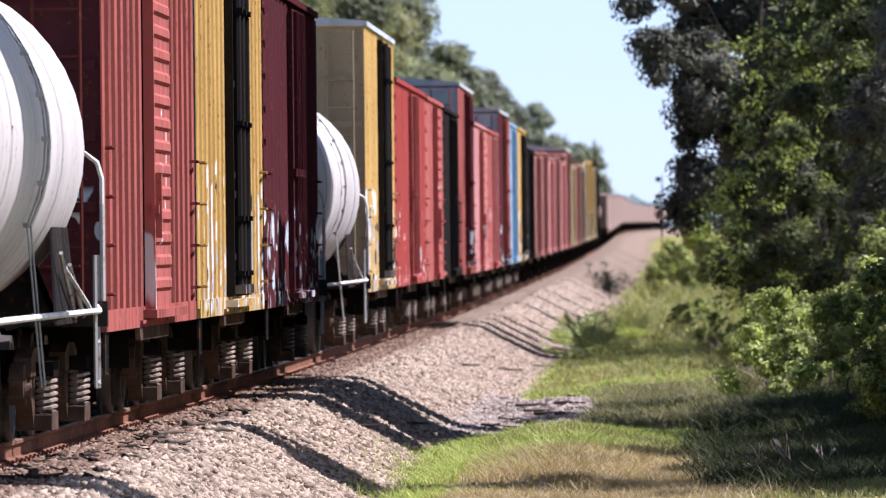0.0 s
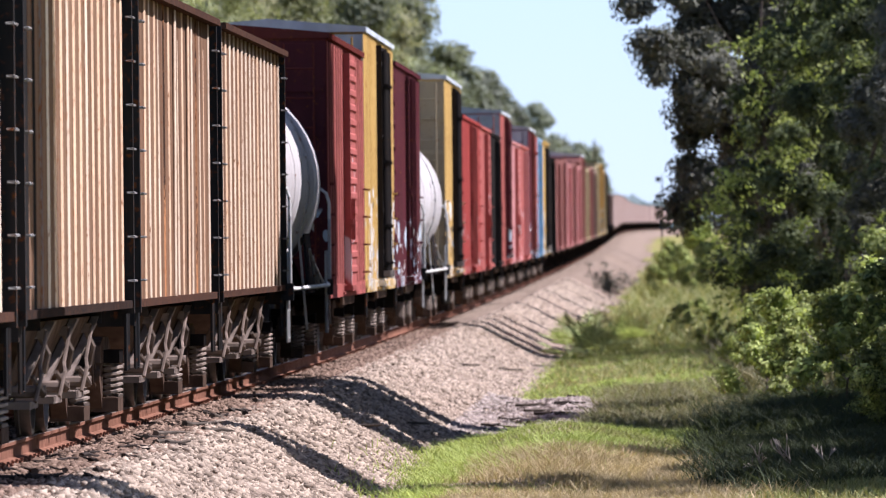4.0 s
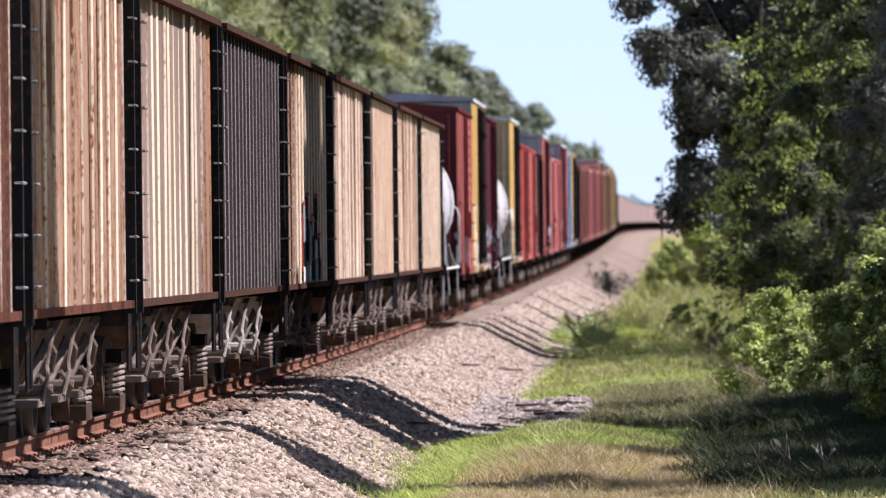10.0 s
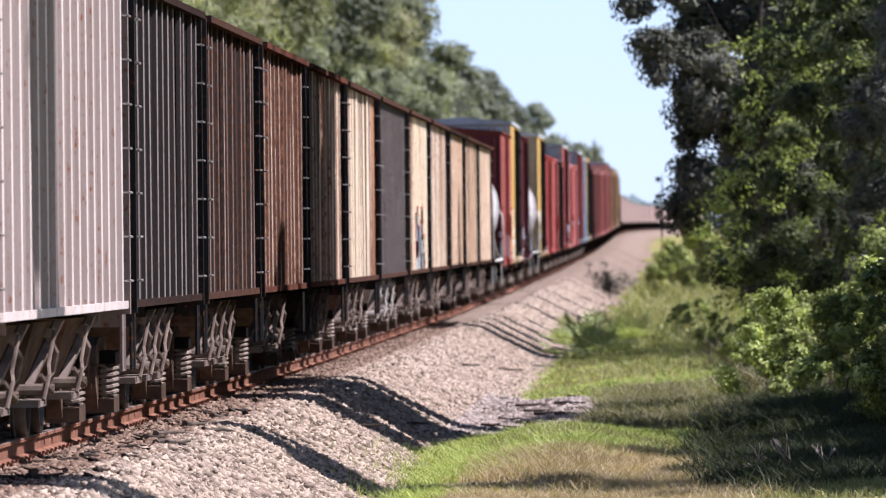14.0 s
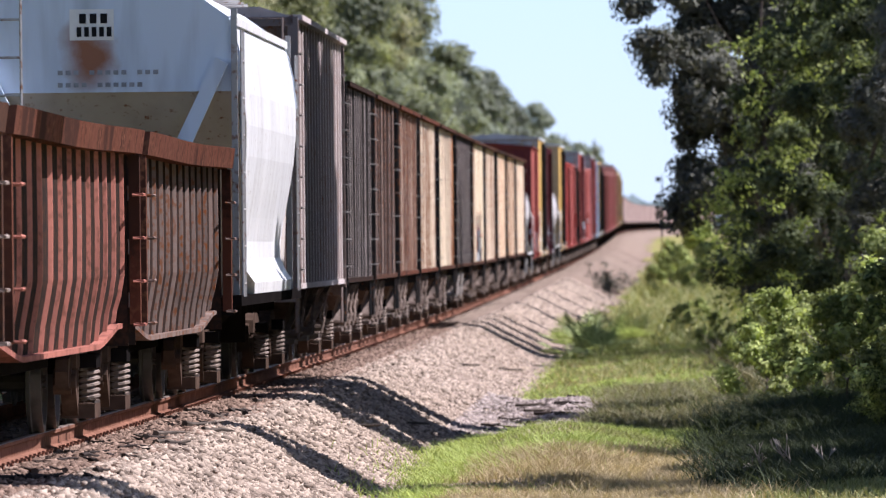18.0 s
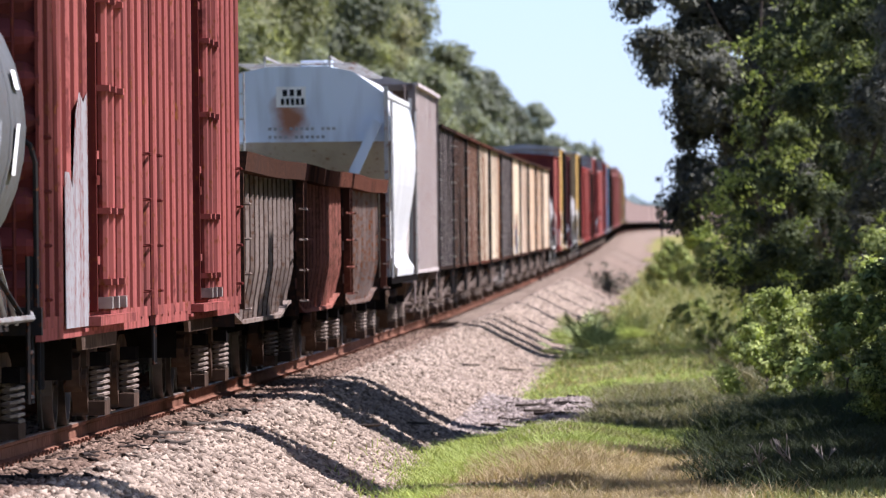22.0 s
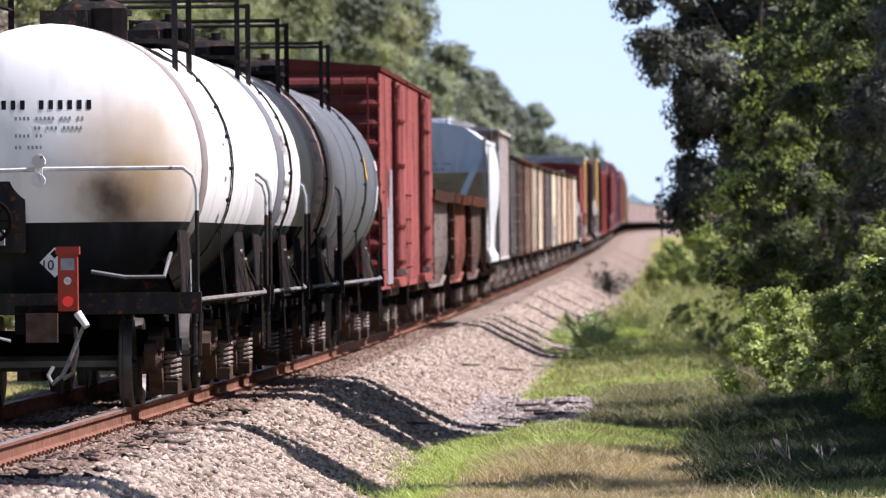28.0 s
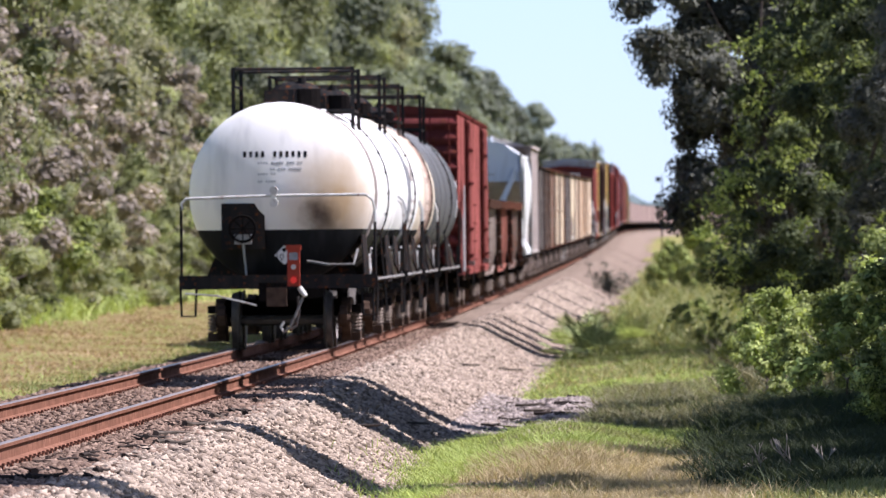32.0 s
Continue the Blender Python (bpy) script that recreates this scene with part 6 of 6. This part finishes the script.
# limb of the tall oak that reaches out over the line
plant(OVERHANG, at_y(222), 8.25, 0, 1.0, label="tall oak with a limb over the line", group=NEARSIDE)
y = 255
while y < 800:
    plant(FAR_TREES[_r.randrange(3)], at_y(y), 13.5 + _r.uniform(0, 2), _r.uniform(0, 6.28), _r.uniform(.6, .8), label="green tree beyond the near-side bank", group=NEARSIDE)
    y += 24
for yy, u, k, sc in ((146, 7.5, 0, .78), (151, 7.1, 2, .72), (156, 7.8, 1, .8), (162, 7.3, 0, .7), (141, 8.1, 2, .7), (150, 8.3, 0, .8), (176, 7.0, 0, .5), (186, 7.3, 1, .7),
                     (262, 6.2, 1, .4), (276, 6.6, 0, .45), (225, 6.6, 1, .4), (400, 6.0, 0, 1.0), (412, 7.0, 2, 1.2), (425, 5.6, 0, 1.1), (440, 6.6, 2, 1.2), (392, 7.2, 1, 1.0),
                     (119, 8.8, 1, .8), (124, 8.6, 1, .6), (130, 8.8, 0, .8), (136, 9.0, 1, 1.1), (188, 9.8, 1, 1.2), (143, 8.9, 0, 1.2)):
    plant(BUSHES[k], at_y(yy), u + (.7 if yy < 250 else .3), yy * .3, sc, "bush", "sunlit leafy bush on the grass bank", "bush", "bushes on the bank")


def palmetto(s, u, size, seed):
    """A low palm: stalks that end in fans of stiff narrow blades."""
    r = random.Random(seed)
    t = thing("palmetto", "spiky green palmetto on the grass bank", "palm", "palmettos", at=line(s, u, ground_z(u, s) - .03))
    for i in range(11):
        a, up = r.uniform(0, 6.28), r.uniform(.35, 1.25)
        d = Vector((math.cos(a) * math.cos(up), math.sin(a) * math.cos(up), math.sin(up)))
        tip = d * size * r.uniform(.45, .75)
        side = d.cross(Vector((0, 0, 1))).normalized()
        nrm = side.cross(d)
        g = Geo().rod((0, 0, 0), tip, .012, 4)
        for k in range(13):
            b = (k - 6) * .21
            e = d * math.cos(b) + side * math.sin(b)
            w = (side * math.cos(b) - d * math.sin(b)) * .02
            end = tip + e * size * .55 - Vector((0, 0, .06 * size))
            mid = tip + e * size * .3
            n = len(g.v)
            g.v += [tuple(tip), tuple(mid - w), tuple(end), tuple(mid + w)]
            g.f.append((n, n + 1, n + 2, n + 3))
        part("frond", g, FROND, t)
    return t


for yy, u, sz, k in ((230, 4.2, 1.25, 1), (236, 4.7, 1.15, 2), (224, 4.5, .95, 3), (243, 4.0, 1.0, 4), (227, 3.9, .8, 5), (233, 5.2, 1.0, 6)):
    palmetto(at_y(yy), u, sz, k)


def grass(name, material, count, y0, y1, u0, u1, tall, seed, label, fade=1.3, width=.011, patch=.0, freq=.5):
    """Single blades standing on the ground, thicker in patches."""
    r = np.random.RandomState(seed)
    m = count * 3
    yy = y0 + (y1 - y0) * r.rand(m) ** fade
    uu = u0 + (u1 - u0) * r.rand(m)
    uu += np.where(uu > (u0 + u1) / 2, 1, .3) * r.randn(m) * .45
    keep = ((yy - 151) / 19) ** 2 + ((uu - 3.6) / 1.75) ** 2 > 1 - .3 * r.rand(m)
    keep &= np.array([noise.noise((a * freq * .35, b * freq, seed)) for a, b in zip(yy, uu)]) > patch - .35 * r.rand(m)
    yy, uu = yy[keep][:count], uu[keep][:count]
    n = len(yy)
    s = np.interp(yy, _cy, S_GRID)
    psi, cx, cy, cz = (np.interp(s, S_GRID, a) for a in (_PSI, _cx, _cy, _ZED))
    z = np.array([ground_z(a, b) for a, b in zip(uu, s)])
    c = np.stack([cx + uu * np.cos(psi), cy - uu * np.sin(psi), cz + z - .02], 1)
    a = r.rand(n) * 6.283
    h = tall * (.45 + .75 * r.rand(n))
    lean = np.stack([r.randn(n) * .8, r.randn(n) * .8, np.ones(n)], 1) * h[:, None]
    w = np.stack([np.cos(a), np.sin(a), np.zeros(n)], 1) * width * (.6 + .8 * r.rand(n))[:, None]
    mid = c + lean * np.array([.38, .38, .6])
    v = np.stack([c - w, c + w, mid + w * .7, c + lean, mid - w * .7], 1).reshape(-1, 3)
    k = np.arange(n)[:, None] * 5
    f = np.concatenate([k + np.array([[0, 1, 2]]), k + np.array([[0, 2, 4]]), k + np.array([[4, 2, 3]])])
    return tagged(new(name, fast_mesh(name, v, f, material)), label, "grass", kind="stuff")


grass("grass", BLADE_MIX, 60000, 86, 150, 3.6, 9.5, .12, 1, "green and straw-coloured grass on the bank", 1.1, .0065)
grass("grass", BLADE_STRAW, 60000, 86, 113, 4.2, 6.6, .17, 2, "dry straw-coloured grass in the foreground", 1.0, .0065, patch=-.1)
grass("grass", BLADE_GREEN, 40000, 110, 128, 3.8, 6.9, .13, 3, "bright green tuft of grass by the ballast", 1.0, .0065, patch=.12)
grass("grass", BLADE_GREEN, 80000, 152, 235, 3.9, 7.4, .13, 4, "bright green sunlit grass on the bank", 1.2, .008)
grass("grass", BLADE_MIX, 14000, 140, 260, 4.0, 8, .24, 5, "ragged mixed grass on the bank", 1.0, patch=.05)
grass("grass", BLADE_MIX, 9000, 235, 640, 4.2, 9, .45, 6, "bright green weeds along the ditch", 1.2, .02)
grass("grass", BLADE_BROWN, 110000, 100, 330, -11.5, -4.2, .075, 7, "short brown dry grass beyond the track", 1.2, .012, patch=-.4, freq=.25)
grass("grass", BLADE_MIX, 12000, 100, 250, -4.6, -3.3, .10, 17, "low green grass along the far toe of the ballast", 1.1, .010)
grass("grass", BLADE_GREEN, 1800, 100, 360, -12.5, -3.3, .12, 8, "patches of green grass beyond the track", 1.2, .016, patch=.08, freq=.25)
grass("grass", BLADE_GREEN, 9000, 215, 380, -13, -10.5, .6, 9, "tall green weeds at the wood's edge", 1.0, .02)


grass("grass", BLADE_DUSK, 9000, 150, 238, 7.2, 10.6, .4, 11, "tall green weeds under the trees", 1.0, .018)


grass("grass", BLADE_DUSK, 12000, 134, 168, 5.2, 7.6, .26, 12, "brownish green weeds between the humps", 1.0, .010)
grass("grass", BLADE_SHADE, 60000, 98, 152, 6.8, 10.2, .28, 13, "weeds under the oaks, their green darkened for the shade", 1.0, .008)
grass("grass", BLADE_GREEN, 16000, 100, 122, 3.75, 4.4, .17, 15, "bright green fringe of grass along the ballast", 1.0, .007)
grass("grass", BLADE_TAN, 1300, 166, 214, 4.0, 6.6, .24, 14, "thin tan seed stalks over the green grass", 1.0, .006)

grass("grass", BLADE_LIME, 42000, 167, 216, 3.9, 6.4, .12, 16, "fresh lime-green grass in the sun", 1.0, .008)


def weed(s, u, size, seed):
    r = random.Random(seed)
    t = thing("weed", "dark spiky weed on the ballast's edge", "weed", "weeds", at=line(s, u, ground_z(u, s) - .02))
    g, cs = Geo(), []
    for i in range(9):
        a = r.uniform(0, 6.28)
        e = Vector((math.cos(a) * r.uniform(.2, .7), math.sin(a) * r.uniform(.2, .7), r.uniform(.5, 1.0))) * size
        g.rod((0, 0, 0), e, .012, 4, .004)
        cs += [tuple(e * q) for q in (.5, .75, 1.0)]
    part("stem", g, BARK, t)
    part("foliage", leaves("foliage", cs, [.13 * size] * len(cs), 420, .07, LEAF_DARK, seed, aspect=.25, core=0), None, t)


for yy, u, sz, k in ((400, 3.3, 1.5, 1), (408, 3.7, 1.3, 2), (392, 3.6, 1.1, 3), (262, 3.9, .7, 4)):
    weed(at_y(yy), u, sz, k)


def signal_mast(s, u):
    m = thing("railway_signal", "dark railway signal mast with three lamp heads", "signal", at=line(s, u, ground_z(u, s)))
    part("mast", Geo().rod((0, 0, -.2), (0, 0, 5.3), .03, 8), STEEL_DARK, m)
    part("base", Geo().box(-.3, .3, -.3, .3, -.2, .35), GREY_ROD, m, "grey concrete base")
    for z in (3.05, 4.05, 5.05):
        h = part("signal_head", Geo().rod((-.24, .05, z), (-.24, -.12, z), .15, 14).box(-.1, 0, -.05, .05, z - .05, z + .05), STEEL_DARK, m, "round black signal head")
        part("visor", Geo().rod((-.24, -.12, z), (-.24, -.38, z), .09, 10), STEEL_DARK, h)
    part("relay_case", Geo().box(.5, 1.2, -.3, .3, -.1, 1.3), GREY_ROD, m, "grey relay case")


signal_mast(at_y(575), 4.9)
_p = thing("utility_pole", "thin dark utility pole by the line", "pole", at=line(at_y(1180), -3.4, -1.0))
part("shaft", Geo().rod((0, 0, 0), (0, 0, 11.8), .13, 7, .09), BARK, _p)
part("crossarm", Geo().box(-.3, .3, -.06, .06, 11.3, 11.4), BARK, _p)

# ======== ties, and litter on the ballast ========
_tie = Geo().prism([(-1.30, -.115, -.36), (1.30, -.115, -.36), (1.30, .115, -.36), (-1.30, .115, -.36)], [(-1.295, -.11, -.195), (1.295, -.11, -.195), (1.295, .11, -.195), (-1.295, .11, -.195)]).mesh("tie")
_plate = Geo().box(-.12, .10, -.09, .09, -.196, -.168).box(.085, .11, -.07, -.045, -.17, -.145).box(-.11, -.085, .045, .07, -.17, -.145).mesh("tie_plate")
for i in range(290):
    s = -84 + i * .56
    o = part("tie", _tie, TIE_WOOD, track, at=line(s))
    o.rotation_euler = (0, -CANT, -float(np.interp(s, S_GRID, _PSI)) + random.Random(i).uniform(-.02, .02))
    for k in (-.755, .755):
        part("tie_plate", _plate, RAIL_RUST, o, at=(k, 0, 0))


DEAD_WOOD = plain("pale_dead_wood", (.34, .30, .26), .9, 0, .3)


def dead_limb(s, u, z, size, seed):
    """A leafless limb that forks three times."""
    r = random.Random(seed)
    t = thing("dead_limb", "pale leafless branch leaning out of the shade", "branch", "fallen branches", at=line(s, u, ground_z(u, s)))
    def fork(p, d, ln, rad, depth):
        q = p + d * ln
        part("twig" if depth < 2 else "limb", Geo().rod(p, q, rad, 5, rad * .7), DEAD_WOOD, t)
        if depth:
            for k in range(3 if depth > 1 else 2):
                e = (d + Vector((r.uniform(-.6, .6), r.uniform(-.6, .6), r.uniform(-.35, .6)))).normalized()
                fork(q, e, ln * r.uniform(.5, .85), rad * .62, depth - 1)
    for k in range(3):
        fork(Vector((.3 * k, 0, 0)), Vector((-.8 + .3 * k, -.2, .75)).normalized(), size * r.uniform(.6, 1), .022, 3)


dead_limb(at_y(146), 9.3, 0, .9, 3)
dead_limb(at_y(104), 7.5, 0, .22, 5)


def stick(s, u, ln, turn, r, name="branch", label="bare fallen branch on the ballast", mat=None, seed=0):
    rr = random.Random(seed)
    z = ground_z(u, s)
    t = tagged(new(name), label, "branch", "fallen branches")
    t.location, t.rotation_euler = line(s, u, z + r), (0, 0, turn)
    p = [Vector((ln * (q - .5), rr.uniform(-.05, .05) * ln, rr.uniform(0, .03))) for q in (0, .3, .6, 1)]
    g = Geo()
    for i in range(3):
        g.rod(p[i], p[i + 1], r * (1 - i * .22), 6, r * (1 - (i + 1) * .22))
    part("stem", g, mat or BARK, t)
    part("twig", Geo().rod(p[1], p[1] + Vector((ln * .22, ln * .14, .03)), r * .45, 5, r * .2), mat or BARK, t)


for i, (yy, u, ln, a) in enumerate(((177, 2.5, .8, -.5), (121, 2.6, .55, -.6), (131, 2.9, .5, .2), (150, 4.6, 1.1, .3), (148, 5.0, .9, -.3), (153, 4.3, .8, .1), (146, 4.4, .7, .6), (113, 3.35, .35, 0), (190, 3.0, .9, -.4), (160, 4.9, .8, -.1), (143, 4.0, .6, -.3), (98, 1.45, .9, 1.3), (103, 1.5, .8, 1.2), (108, 1.42, .7, 1.45), (94, 1.7, 1.0, 1.2), (112, 1.5, .6, 1.3), (96, 1.3, .6, 1.7), (101, 1.8, .5, .9), (118, 1.45, .7, 1.4))):
    stick(at_y(yy), u, ln, a, .035 if i not in (3, 4, 5, 6) else .025, seed=i)

# dark splintered wood heaped in the ditch and beside the rail
_q = random.Random(31)
ROTTEN = plain("rotten_black_wood", (.045, .036, .032), .95, 0, .4, 8, .8)
for i in range(18):
    stick(at_y(_q.uniform(140, 166)), _q.uniform(3.4, 5.1), _q.uniform(.3, .8), _q.uniform(-1.3, .9), _q.uniform(.018, .05), "branch", "dark splintered timber in the ditch", ROTTEN, 50 + i)
for i in range(34):
    stick(at_y(80 + 42 * _q.random() ** 1.7), _q.uniform(1.15, 1.85), _q.uniform(.3, .9), _q.uniform(1.0, 1.8), _q.uniform(.015, .035), "branch", "dark splintered timber beside the rail", ROTTEN, 90 + i)

motions()
